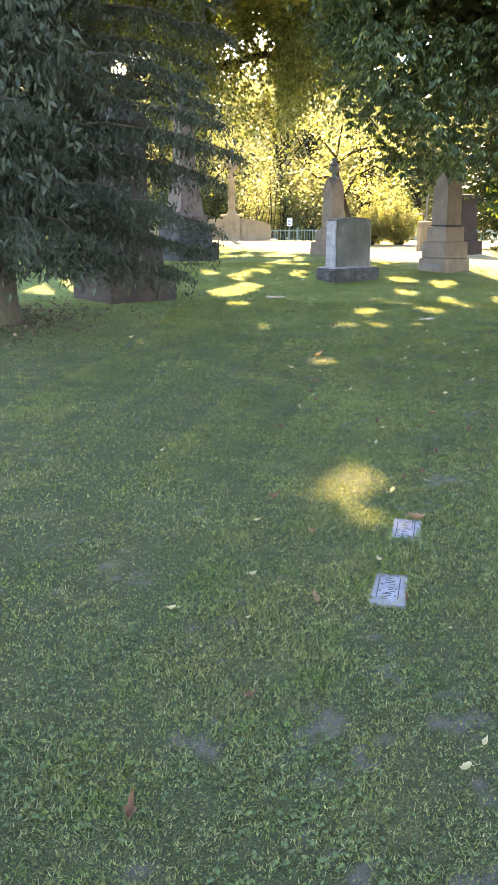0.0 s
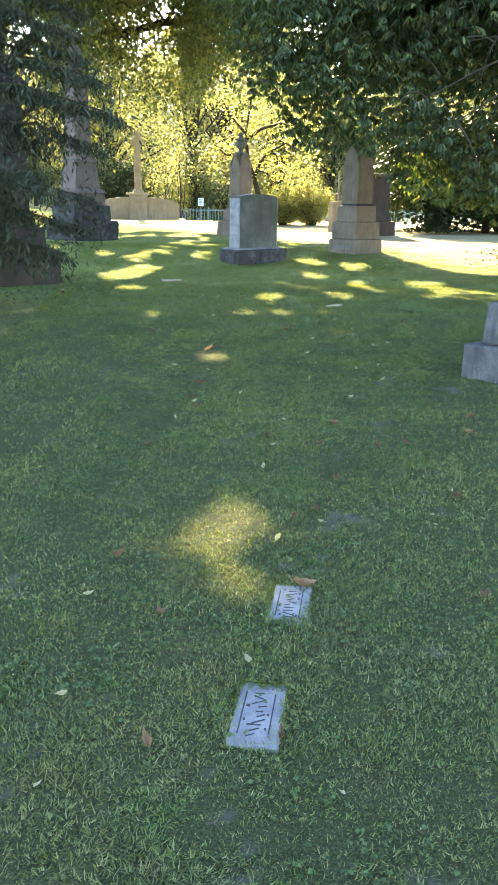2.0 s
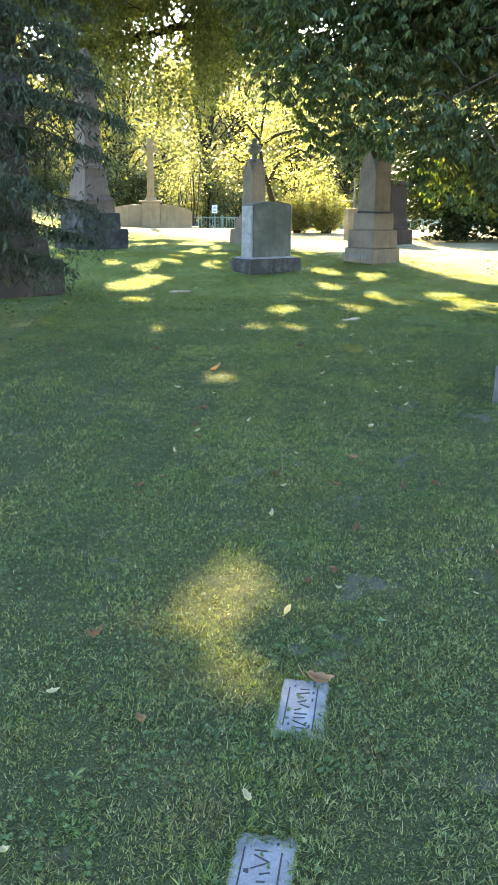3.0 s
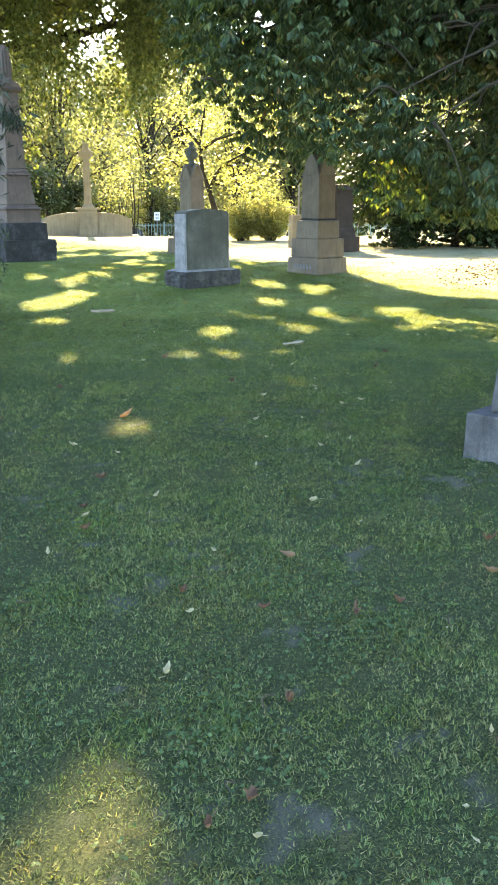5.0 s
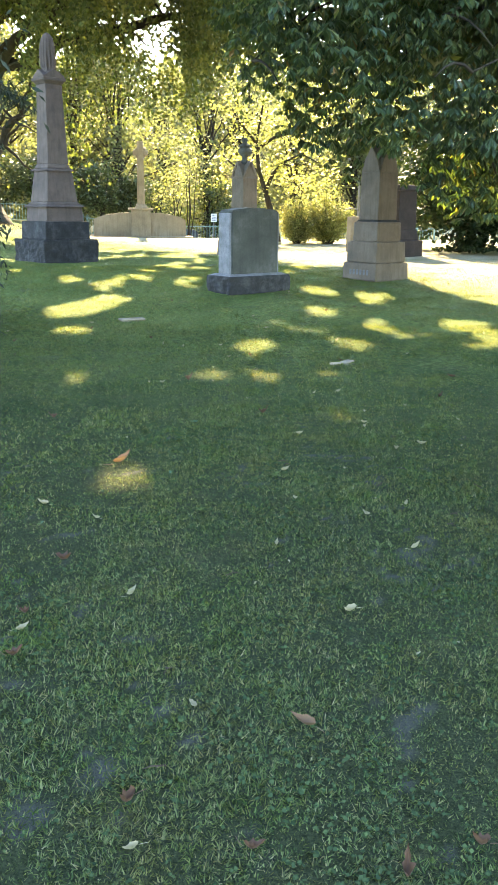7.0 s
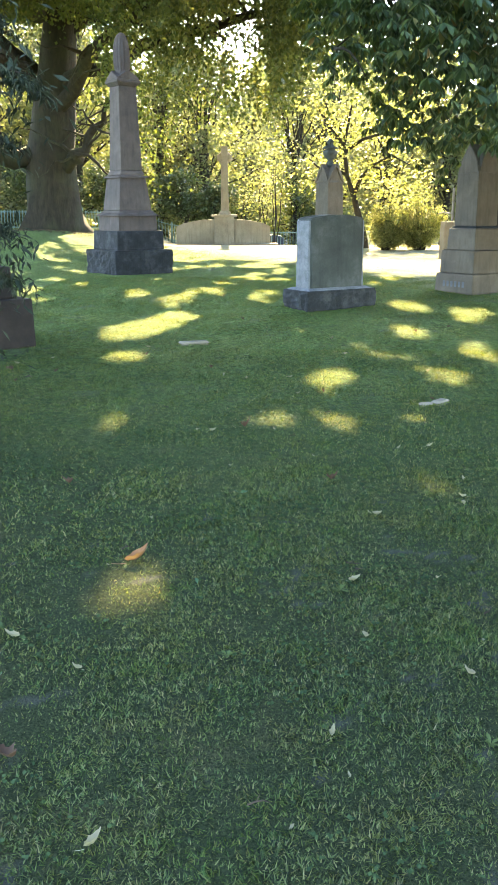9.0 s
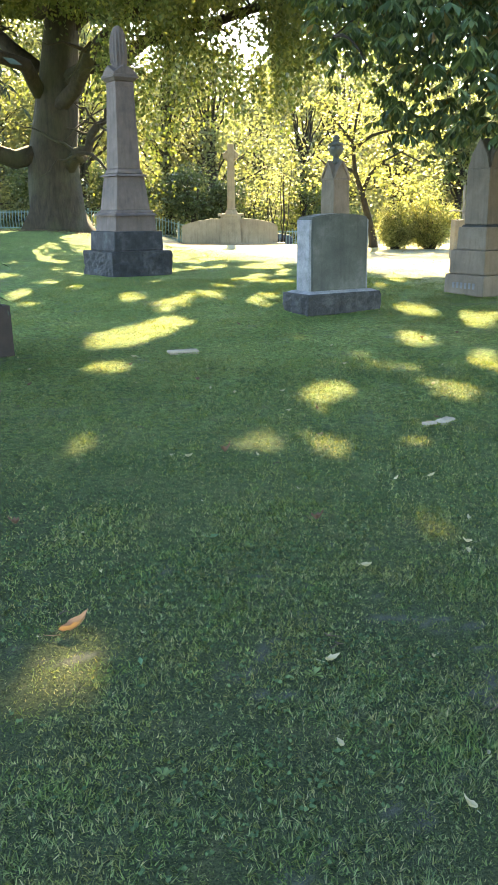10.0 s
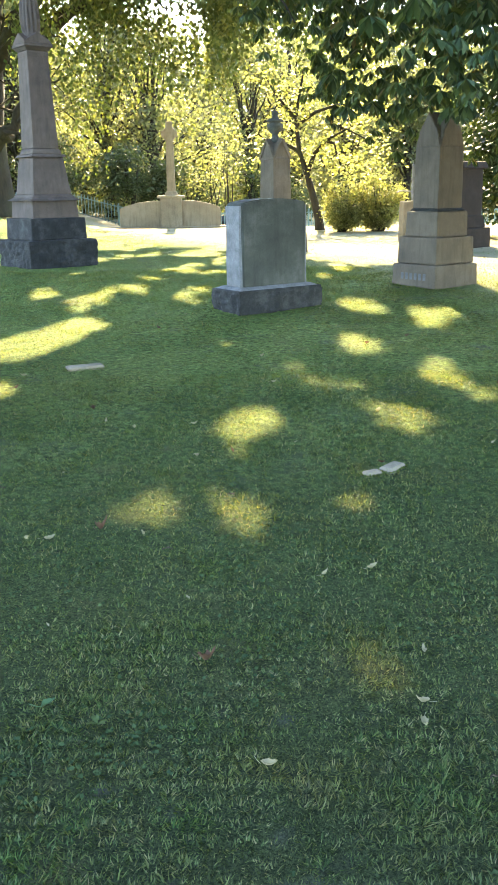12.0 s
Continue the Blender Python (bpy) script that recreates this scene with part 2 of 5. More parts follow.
M_ROAD = plain("asphalt", (0.055, 0.055, 0.055), 0.9, 0.0, 0.3, 40, 0.01)
M_LITTER = leaf_mat("leaf_litter", [(0.0, (0.035, 0.024, 0.015)), (0.7, (0.075, 0.05, 0.03)), (1.0, (0.15, 0.11, 0.065))], 0.15, 0.8)


# ---- building helpers ----
def smooth(a, b, v):
    t = np.clip((v - a) / (b - a), 0, 1)
    return t * t * (3 - 2 * t)


def height(x, y):
    """The ground's height: a lawn that rises gently, a knoll under the old beech, a fall to the road."""
    h = np.interp(y, [-400, -20, 0, 3.5, 8, 13, 17.5, 20, 24, 38, 42, 46, 52, 75, 400], [-2, -0.6, -0.16, -0.1, -0.03, 0.02, 0.075, 0.2, 0.21, 0.17, -0.03, -0.34, -0.8, -0.9, -0.9])
    h = h + 0.011 * np.sin(1.9 * x + 0.7 * y) * np.sin(1.6 * y - 0.5 * x) + 0.006 * np.sin(5.1 * x + 1) * np.sin(4.3 * y)
    h = h + 0.35 * smooth(-2.4, -5.0, x) * smooth(41, 46, y) * (1 - smooth(60, 120, y))
    return h + 0.6 * smooth(-2.0, -6.5, x) * smooth(21, 34, y) * (1 - smooth(60, 120, y))


def gz(x, y):
    return float(height(np.float64(x), np.float64(y)))


def finish(name, me, material, parent=None, label="", soft=True):
    me.materials.append(material)
    if soft:
        me.shade_smooth()
    ob = new(name, me)
    if parent is not None:
        ob.parent = parent
    if label:
        ob["label"] = label
    return ob


def part(name, bm, material, parent=None, label="", soft=False):
    me = bpy.data.meshes.new(name)
    bm.to_mesh(me)
    bm.free()
    return finish(name, me, material, parent, label, soft)


def fast_mesh(name, verts, faces):
    """A mesh from arrays: verts (n, 3), faces (m, k), all of k corners."""
    me = bpy.data.meshes.new(name)
    k = faces.shape[1]
    me.vertices.add(len(verts))
    me.vertices.foreach_set("co", np.ascontiguousarray(verts, np.float32).ravel())
    me.loops.add(faces.size)
    me.loops.foreach_set("vertex_index", np.ascontiguousarray(faces, np.int32).ravel())
    me.polygons.add(len(faces))
    me.polygons.foreach_set("loop_start", np.arange(0, faces.size, k, dtype=np.int32))
    me.update(calc_edges=True)
    me.validate()
    return me


def turns(n, rng, droop=None):
    """n random rotations; droop: how far leaves hang with their tips down (0 to 1)."""
    a = rng.uniform(0, 2 * np.pi, n)
    pitch = rng.normal(0, 0.7, n) if droop is None else -droop * rng.uniform(0.3, 1.5, n)
    roll = rng.normal(0, 0.6, n)
    ca, sa, cp, sp, cr, sr = np.cos(a), np.sin(a), np.cos(pitch), np.sin(pitch), np.cos(roll), np.sin(roll)
    z0 = np.zeros(n)
    o = np.ones(n)
    rz = np.stack([ca, -sa, z0, sa, ca, z0, z0, z0, o], 1).reshape(-1, 3, 3)
    ry = np.stack([cp, z0, -sp, z0, o, z0, sp, z0, cp], 1).reshape(-1, 3, 3)
    rx = np.stack([o, z0, z0, z0, cr, -sr, z0, sr, cr], 1).reshape(-1, 3, 3)
    return rz @ ry @ rx


LEAF_V = np.array([(0, 0, 0), (0.45, 0.3, 0.05), (1, 0, -0.04), (0.45, -0.3, 0.05)])
LEAF_F = np.array([(0, 1, 2), (0, 2, 3)])
BROAD_V = np.array([(0, 0, 0), (0.4, 0.16, 0.03), (0.72, 0.22, 0.0), (1, 0, -0.1), (0.72, -0.22, 0.0), (0.4, -0.16, 0.03), (0.6, 0, -0.02)])
BROAD_F = np.array([(0, 1, 6), (1, 2, 6), (2, 3, 6), (3, 4, 6), (4, 5, 6), (5, 0, 6)])
LEAFLET_V = np.array([(0, 0, 0), (0.36, 0.09, 0.05), (0.72, 0.185, 0.03), (1, 0, -0.2), (0.72, -0.185, 0.03), (0.36, -0.09, 0.05)])
LEAFLET_F = np.array([(0, 3, 2, 1), (0, 5, 4, 3)])


def scatter(at, size, rot, verts=LEAF_V, faces=LEAF_F):
    """Arrays of verts and faces of one leaf shape set at many places."""
    n, k = len(at), len(verts)
    v = np.einsum("nij,kj->nki", rot, verts) * np.reshape(size, (-1, 1, 1)) + np.asarray(at)[:, None, :]
    f = faces[None] + (np.arange(n) * k)[:, None, None]
    return v.reshape(-1, 3), f.reshape(-1, faces.shape[1])


# Places on the lawn that the sun reaches through gaps of the crowns: x, y, half width, half length, share of leaves left in the gap.
GAPS_NEAR = [(0.58, 4.85, 0.22, 0.42, 0), (0.72, 5.2, 0.15, 0.26, 0.1), (0.64, 4.45, 0.16, 0.3, 0.1), (0.48, 5.2, 0.08, 0.15, 0.08), (0.76, 8.74, 0.16, 0.34, 0), (0.9, 9.53, 0.12, 0.26, 0.18), (2.18, 10.1, 0.15, 0.3, 0.2)]
GAPS_MIDDLE = [(0.14, 11.62, 0.17, 0.45, 0.22), (0.86, 12.95, 0.1, 0.4, 0.15), (1.67, 11.45, 0.21, 0.38, 0), (1.18, 11.35, 0.1, 0.32, 0.25), (1.76, 12.8, 0.2, 0.46, 0), (2.31, 11.7, 0.15, 0.36, 0.04),
               (2.78, 13.0, 0.24, 0.4, 0.02), (2.5, 13.95, 0.1, 0.3, 0.4), (3.52, 13.69, 0.22, 0.28, 0.05), (3.98, 12.95, 0.16, 0.3, 0.05), (2.15, 14.25, 0.1, 0.35, 0.5), (3.3, 14.4, 0.22, 0.5, 0.02),
               (4.3, 14.43, 0.29, 0.6, 0), (-0.16, 13.95, 0.19, 0.4, 0), (2.78, 15.6, 0.21, 0.5, 0)]
GAPS_FAR = [(-0.28, 15.95, 0.46, 1.05, 0), (-0.05, 16.9, 0.26, 0.6, 0.03), (3.12, 17.8, 0.25, 0.7, 0), (3.72, 16.9, 0.25, 0.7, 0), (4.15, 17.38, 0.24, 0.5, 0), (1.1, 18.88, 0.2, 0.9, 0.03), (-0.88, 18.9, 0.27, 0.5, 0),
            (-0.2, 18.3, 0.3, 0.6, 0), (0.05, 19.1, 0.2, 0.6, 0), (0.36, 19.2, 0.13, 0.5, 0), (-3.6, 16.6, 0.7, 1.1, 0), (-1.25, 10.1, 0.1, 0.25, 0.05), (-2.3, 7.6, 0.1, 0.2, 0.03)]
GAPS_SIDE = [(0.42, 20.37, 0.21, 0.63), (-0.89, 18.91, 0.21, 0.44), (-0.82, 21.14, 0.13, 0.56), (-3.96, 23.88, 0.26, 0.73), (-2.61, 19.23, 0.22, 0.52), (-3.32, 23.37, 0.26, 0.58), (-2.73, 23.19, 0.23, 1.14),
             (-2.26, 18.42, 0.18, 0.26), (-1.39, 29.03, 0.25, 2.0), (-0.64, 27.17, 0.22, 1.4), (-0.1, 25.08, 0.18, 0.82), (0.4, 28.51, 0.3, 1.1), (-0.19, 29.89, 0.3, 1.4), (1.36, 23.15, 0.16, 1.1),
             (0.92, 22.29, 0.18, 0.5), (-0.57, 24.61, 0.18, 0.7), (0.61, 25.24, 0.21, 1.0), (1.13, 26.26, 0.22, 1.0), (-1.97, 20.15, 0.12, 0.54), (-4.8, 26.0, 0.9, 1.4)]
GAPS_WIDE = [(4.0, 29.0, 2.2, 6.4), (7.0, 20.0, 1.9, 4.6), (5.55, 19.6, 0.75, 2.2), (3.3, 21.6, 0.2, 0.9), (3.75, 22.6, 0.25, 1.0), (2.95, 20.2, 0.14, 0.5), (1.2, 33.0, 2.4, 4.5), (7.5, 27.5, 1.6, 3.0), (-0.8, 37.3, 2.6, 1.6), (-0.2, 31.5, 1.2, 1.4), (4.66, 12.92, 0.55, 1.1)]
rg = random.Random(14)
GAPS_SMALL = [(rg.uniform(-4.5, 2.6), rg.uniform(19.5, 37), rg.uniform(0.16, 0.38), rg.uniform(0.5, 1.1)) for _ in range(34)]
GAPS = np.array([(x, y, a if y < 10.5 or y > 12.2 else a - 0.03, b, 0.35 * f) for x, y, a, b, f in GAPS_NEAR + GAPS_MIDDLE + GAPS_FAR] + [(*g, 0) for g in GAPS_SIDE + GAPS_WIDE + GAPS_SMALL])


def in_gap(p, spare=0.0):
    """Which of the places p stand between the sun and a sunlit spot of the lawn; some leaves stay in the thinner gaps."""
    k = p[:, 2] - 0.05
    x, y = p[:, 0] - k * SUN.x / SUN.z, p[:, 1] - k * SUN.y / SUN.z
    u, v = (x[:, None] - GAPS[:, 0]) / (GAPS[:, 2] + spare), (y[:, None] - GAPS[:, 1]) / (GAPS[:, 3] + spare)
    a, k = np.arctan2(v, u), np.arange(len(GAPS)) * 1.7
    chance = np.modf(np.abs(np.sin(p[:, 0] * 91.7 + p[:, 1] * 37.3 + p[:, 2] * 53.9)) * 43758.5453)[0]
    inside = u * u + v * v < 1.0 + 0.3 * np.sin(2 * a + k) + 0.2 * np.sin(3 * a + 2 * k)
    return (inside & (chance[:, None] >= GAPS[:, 4])).any(1)


def tube(bm, path, sides=8):
    """A tapered limb through (x, y, z, radius)."""
    rings = []
    for k, (x, y, z, r) in enumerate(path):
        a, b = path[max(0, k - 1)], path[min(len(path) - 1, k + 1)]
        d = Vector((b[0] - a[0], b[1] - a[1], b[2] - a[2])).normalized()
        u = d.orthogonal().normalized() if abs(d.z) < 0.99 else Vector((1, 0, 0))
        if k and abs(u.dot(last)) < 0.2:
            u = d.cross(u)
        if k and u.dot(last) < 0:
            u = -u
        last = u
        w = d.cross(u).normalized()
        rings.append([bm.verts.new(Vector((x, y, z)) + r * (math.cos(s) * u + math.sin(s) * w)) for s in (2 * math.pi * i / sides for i in range(sides))])
    for p, q in zip(rings, rings[1:]):
        for i in range(sides):
            bm.faces.new((p[i], p[(i + 1) % sides], q[(i + 1) % sides], q[i]))
    bm.faces.new(rings[-1])
    bm.faces.new(rings[0][::-1])


def bend(a, b, sag, r0, r1, steps=8, rng=None, jitter=0.0):
    """A limb from a to b that sags (or rises, if negative) in the middle."""
    out = []
    for k in range(steps + 1):
        t = k / steps
        j = rng.normal(0, jitter, 3) if rng is not None and 0 < k < steps else (0, 0, 0)
        out.append((a[0] + (b[0] - a[0]) * t + j[0], a[1] + (b[1] - a[1]) * t + j[1], a[2] + (b[2] - a[2]) * t - sag * 4 * t * (1 - t) + j[2], r0 + (r1 - r0) * t))
    return out


def block(w, d, h, z=0.0, top=None, edge=0.012, segs=2):
    """A dressed stone: w by d at its foot, top (w, d) at its head, h high from z."""
    tw, td = top or (w, d)
    bm = bmesh.new()
    v = [bm.verts.new((sx * a / 2, sy * b / 2, zz)) for a, b, zz in ((w, d, z), (tw, td, z + h)) for sx, sy in ((-1, -1), (1, -1), (1, 1), (-1, 1))]
    for f in ((3, 2, 1, 0), (4, 5, 6, 7), (0, 1, 5, 4), (1, 2, 6, 5), (2, 3, 7, 6), (3, 0, 4, 7)):
        bm.faces.new([v[i] for i in f])
    bmesh.ops.bevel(bm, geom=bm.edges[:], offset=edge, segments=segs, profile=0.6, affect="EDGES")
    return bm


def rough_block(w, d, h, z, seed, amount=0.018, step=0.07):
    """A rock-faced stone with hewn sides and dressed top arrises."""
    bm = block(w, d, h, z, edge=0.01, segs=1)
    bmesh.ops.subdivide_edges(bm, edges=[e for e in bm.edges if e.calc_length() > 0.1], cuts=max(2, int(w / step)), use_grid_fill=True)
    for v in bm.verts:
        if v.co.z < z + h - 0.03:
            n = noise.noise(v.co * 9 + Vector((seed, 0, 0))) + 0.5 * noise.noise(v.co * 22 + Vector((0, seed, 0)))
            out = Vector((v.co.x, v.co.y, 0)).normalized()
            v.co += out * amount * n * min(1.0, (z + h - v.co.z) / 0.05)
    return bm


def lathe(profile, sides=20):
    """A turned shape from (radius, z)."""
    bm = bmesh.new()
    rings = [[bm.verts.new((r * math.cos(a), r * math.sin(a), z)) for a in (2 * math.pi * i / sides for i in range(sides))] for r, z in profile]
    for p, q in zip(rings, rings[1:]):
        for i in range(sides):
            bm.faces.new((p[i], p[(i + 1) % sides], q[(i + 1) % sides], q[i]))
    bm.faces.new(rings[0][::-1])
    bm.faces.new(rings[-1])
    return bm


def prism(outline, depth, edge=0.01):
    """An upright slab: outline of (x, z), depth along y."""
    bm = bmesh.new()
    a = [bm.verts.new((x, -depth / 2, z)) for x, z in outline]
    b = [bm.verts.new((x, depth / 2, z)) for x, z in outline]
    bm.faces.new(a)
    bm.faces.new(b[::-1])
    n = len(a)
    for i in range(n):
        bm.faces.new((a[(i + 1) % n], a[i], b[i], b[(i + 1) % n]))
    bmesh.ops.recalc_face_normals(bm, faces=bm.faces[:])
    if edge:
        bmesh.ops.bevel(bm, geom=[e for e in bm.edges if len(e.link_faces) == 2 and e.calc_face_angle() > 0.4], offset=edge, segments=2, affect="EDGES")
    return bm


def thing(name, x, y, rz, label, category, group="", z=None, sink=0.02):
    ob = new(name)
    ob.matrix_basis = pose(x, y, (gz(x, y) if z is None else z) - sink, 0, 0, rz)
    return tagged(ob, label, category, group)


# ---- ground ----
def lattice(x, y, step, seed):
    """Smooth value noise of one grain size, 0 to 1."""
    x, y = np.asarray(x) / step, np.asarray(y) / step
    i, j = np.floor(x), np.floor(y)
    u, v = x - i, y - j
    u, v = u * u * (3 - 2 * u), v * v * (3 - 2 * v)

    def h(a, b):
        return np.modf(np.abs(np.sin(a * 127.1 + b * 311.7 + seed * 17.3)) * 43758.5453)[0]
    return (h(i, j) * (1 - u) + h(i + 1, j) * u) * (1 - v) + (h(i, j + 1) * (1 - u) + h(i + 1, j + 1) * u) * v


# Worn places where dusty soil shows between the tufts.
WORN = [(1.04, 6.74), (0.85, 6.85), (0.8, 7.09), (1.76, 7.06), (1.93, 7.05), (2.24, 8.01), (1.72, 6.65), (0.87, 6.51), (0.73, 6.32), (0.99, 7.94), (0.5, 7.53), (0.27, 2.63), (0.03, 2.53), (-0.19, 2.31), (0.22, 2.46),
        (0.92, 2.8), (0.72, 2.46), (0.52, 2.74), (0.39, 2.37), (1.4, 5.3), (1.54, 5.35), (0.93, 6.05), (1.65, 5.13), (1.21, 5.06), (0.92, 6.23)]


def bare_soil(x, y):
    """Where the turf is worn down to grey dust, 0 to 1."""
    x, y = np.asarray(x, float), np.asarray(y, float)
    f = 0.2 * lattice(x, y, 0.5, 3) + 0.3 * lattice(x, y, 0.14, 5) + 0.28 * lattice(x, y, 0.055, 8) + 0.22 * lattice(x, y, 0.025, 2)
    near = np.zeros(np.shape(x))
    for wx, wy in WORN:
        near = np.maximum(near, np.exp(-((x - wx) ** 2 + 0.6 * (y - wy) ** 2) / 0.007))
    return 0.66 * smooth(0.67, 0.76, f + 0.135 * near)


def ground():
    n = 226
    gx = np.concatenate([-400 + 386 * np.linspace(0, 1, 30, endpoint=False) ** 0.3, np.linspace(-14, -1.5, 26, endpoint=False), np.linspace(-1.5, 3, 120, endpoint=False), np.linspace(3, 16, 20, endpoint=False), 16 + 384 * np.linspace(0, 1, 30) ** 3])
    gy = np.concatenate([-320 + 320 * np.linspace(0, 1, 20, endpoint=False) ** 0.3, np.linspace(0, 10, 240, endpoint=False), np.linspace(10, 50, 120, endpoint=False), 50 + 360 * np.linspace(0, 1, 30) ** 3])
    X, Y = np.meshgrid(gx, gy)
    rng = np.random.default_rng(4)
    Z = height(X, Y) + rng.normal(0, 0.002, X.shape) * (np.abs(X) < 12)
    v = np.stack([X.ravel(), Y.ravel(), Z.ravel()], 1)
    i = (np.arange(len(gy) - 1)[:, None] * n + np.arange(n - 1)[None]).ravel()
    f = np.stack([i, i + 1, i + n + 1, i + n], 1)
    me = fast_mesh("ground", v, f)
    worn = me.attributes.new("bare", "FLOAT", "POINT")
    worn.data.foreach_set("value", (bare_soil(X, Y) * 0.9 * ((X > -1.5) & (X < 3) & (Y > 0) & (Y < 10))).ravel().astype(np.float32))
    # 1 near the walk, falling to 0 between y 8 and 16.
    near_dark = me.attributes.new("near_dark", "FLOAT", "POINT")
    near_dark.data.foreach_set("value", (1 - smooth(8, 16, Y)).ravel().astype(np.float32))
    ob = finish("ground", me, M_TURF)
    return tagged(ob, "mown cemetery lawn with worn dusty patches and clover", "lawn", kind="structure")


ground()


def grass():
    """Short blades of the mown turf near the walked line, thinning with distance."""
    rng = np.random.default_rng(7)
    bands = [(1.4, 10.5, 0.0, 0.9, 30000), (1.4, 10.5, 0.9, 1.6, 15000), (1.4, 10.5, 1.6, 3.3, 5500), (10.5, 14.5, 0, 3.2, 11000), (14.5, 22, 0, 4.5, 3600), (22, 37, 0, 6, 450)]
    pts = []
    for y0, y1, h0, h1, dens in bands:
        n = int((y1 - y0) * 2 * (h1 - h0) * dens)
        y = rng.uniform(y0, y1, n)
        x = np.minimum(0.22 * y - 0.2, 2.0) + rng.choice([-1, 1], n) * rng.uniform(h0, h1, n)
        pts.append(np.stack([x, y], 1))
    pts.append(rng.uniform((-3.9, 6.0), (-1.4, 14.5), (62000, 2)))
    p = np.concatenate(pts)
    size = 0.034 * (1 + 0.05 * np.clip(p[:, 1:2] - 9, 0, 20))
    cell = np.floor(p / size)
    jig = np.stack([np.modf(np.sin(cell[:, 0] * 12.9898 + cell[:, 1] * 78.233) * 43758.5453)[0], np.modf(np.sin(cell[:, 0] * 39.346 + cell[:, 1] * 11.135) * 24634.6345)[0]], 1)
    mid = (cell + 0.5 + 0.3 * jig) * size
    out = p - mid
    p = mid + out * 0.88
    keep = np.ones(len(p), bool)
    tuft = np.sin(p[:, 0] * 5.1 + 2 * np.sin(p[:, 1] * 2.3)) * np.sin(p[:, 1] * 4.3 + 1.7 * np.sin(p[:, 0] * 3.1)) + 0.6 * np.sin(p[:, 0] * 13 + p[:, 1] * 9) * np.sin(p[:, 1] * 15 - p[:, 0] * 7)
    keep &= rng.uniform(0, 1, len(p)) < np.clip(0.82 + 0.3 * tuft, 0.35, 1) * (1 - 0.97 * bare_soil(p[:, 0], p[:, 1]))
    # Fewer blades on the pale band, keeping its painted sunlight bright.
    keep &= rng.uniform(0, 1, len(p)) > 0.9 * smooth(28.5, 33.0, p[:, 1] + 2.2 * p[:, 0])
    edge = 0.05 * rng.uniform(0, 1, len(p)) ** 1.5 * (0.3 + 1.4 * lattice(p[:, 0], p[:, 1], 0.06, 4))
    for cx, cy, rz, w, h in MARKERS:
        c, s = math.cos(radians(rz)), math.sin(radians(rz))
        dx, dy = p[:, 0] - cx, p[:, 1] - cy
        keep &= (np.abs(c * dx + s * dy) > w / 2 - edge) | (np.abs(-s * dx + c * dy) > h / 2 - edge) | (rng.uniform(0, 1, len(p)) < (0.4 if w < 0.1 else 0.0))
    p, tuft, out = p[keep], tuft[keep], out[keep]
    lift = np.zeros(len(p))
    for cx, cy, rz, w, h in MARKERS:
        m = 1500
        side, s = rng.integers(0, 4, m), rng.uniform(-0.53, 0.53, m)
        off = 0.5 - 0.015 + rng.normal(0, 0.05, m) * (np.sin(s * 19 + side + cx * 9) * 0.6 + 0.9) - 0.16 * (s > 0.28) * (side == 3) * rng.uniform(0, 1, m) - 0.2 * (side == 0) * (s < -0.2) * rng.uniform(0, 1, m)
        u = np.where(side == 0, off * w, np.where(side == 1, -off * w, s * w))
        v = np.where(side == 2, off * h, np.where(side == 3, -off * h, s * h))
        u = np.where(side < 2, np.sign(u) * (np.abs(u) + 0.004), u)
        v = np.where(side < 2, s * h, v)
        c, q = math.cos(radians(rz)), math.sin(radians(rz))
        p = np.concatenate([p, np.column_stack([cx + c * u - q * v, cy + q * u + c * v])])
        lift = np.concatenate([lift, np.full(m, 0.006)])
        tuft = np.concatenate([tuft, rng.uniform(0.6, 1.0, m)])
        out = np.concatenate([out, -np.column_stack([c * u - q * v, q * u + c * v])])
    n = len(p)
    heart = np.clip(1.3 - np.hypot(out[:, 0], out[:, 1]) / 0.035, 0.6, 1.2)
    lush = 0.75 + 0.5 * lattice(p[:, 0], p[:, 1], 0.22, 6)
    length = rng.uniform(0.011, 0.026, n) * (1 + 0.03 * np.clip(p[:, 1] - 9, 0, 20)) * (1 + 0.25 * tuft.clip(-1, 1)) * heart * lush
    width = rng.uniform(0.0013, 0.0027, n) * (1 + 0.14 * np.clip(p[:, 1] - 9, 0, 22))
    side = 1 + 0.6 * smooth(0.9, 2.0, np.abs(p[:, 0] - np.minimum(0.22 * p[:, 1] - 0.2, 2.0))) * (p[:, 1] < 10.5)
    length, width = length * side ** 0.5, width * side
    a = np.arctan2(out[:, 1], out[:, 0]) + rng.normal(0, 0.9, n)
    lean = rng.uniform(0.5, 1.45, n)
    d = np.stack([np.cos(a), np.sin(a)], 1)
    b = a + rng.uniform(0.6, 2.5, n)
    w = np.stack([np.cos(b), np.sin(b)], 1) * width[:, None]
    z = height(p[:, 0], p[:, 1]) - 0.001 + lift
    tip = p + d * (length * np.sin(lean))[:, None]
    v = np.stack([np.column_stack([p - w, z]), np.column_stack([p + w, z]), np.column_stack([tip, z + length * np.cos(lean)])], 1).reshape(-1, 3)
    f = np.arange(3 * n).reshape(-1, 3)
    ob = finish("grass", fast_mesh("grass", v, f), M_GRASS, soft=False)
    tagged(ob, "short mown grass blades of the cemetery lawn", "grass", kind="stuff")


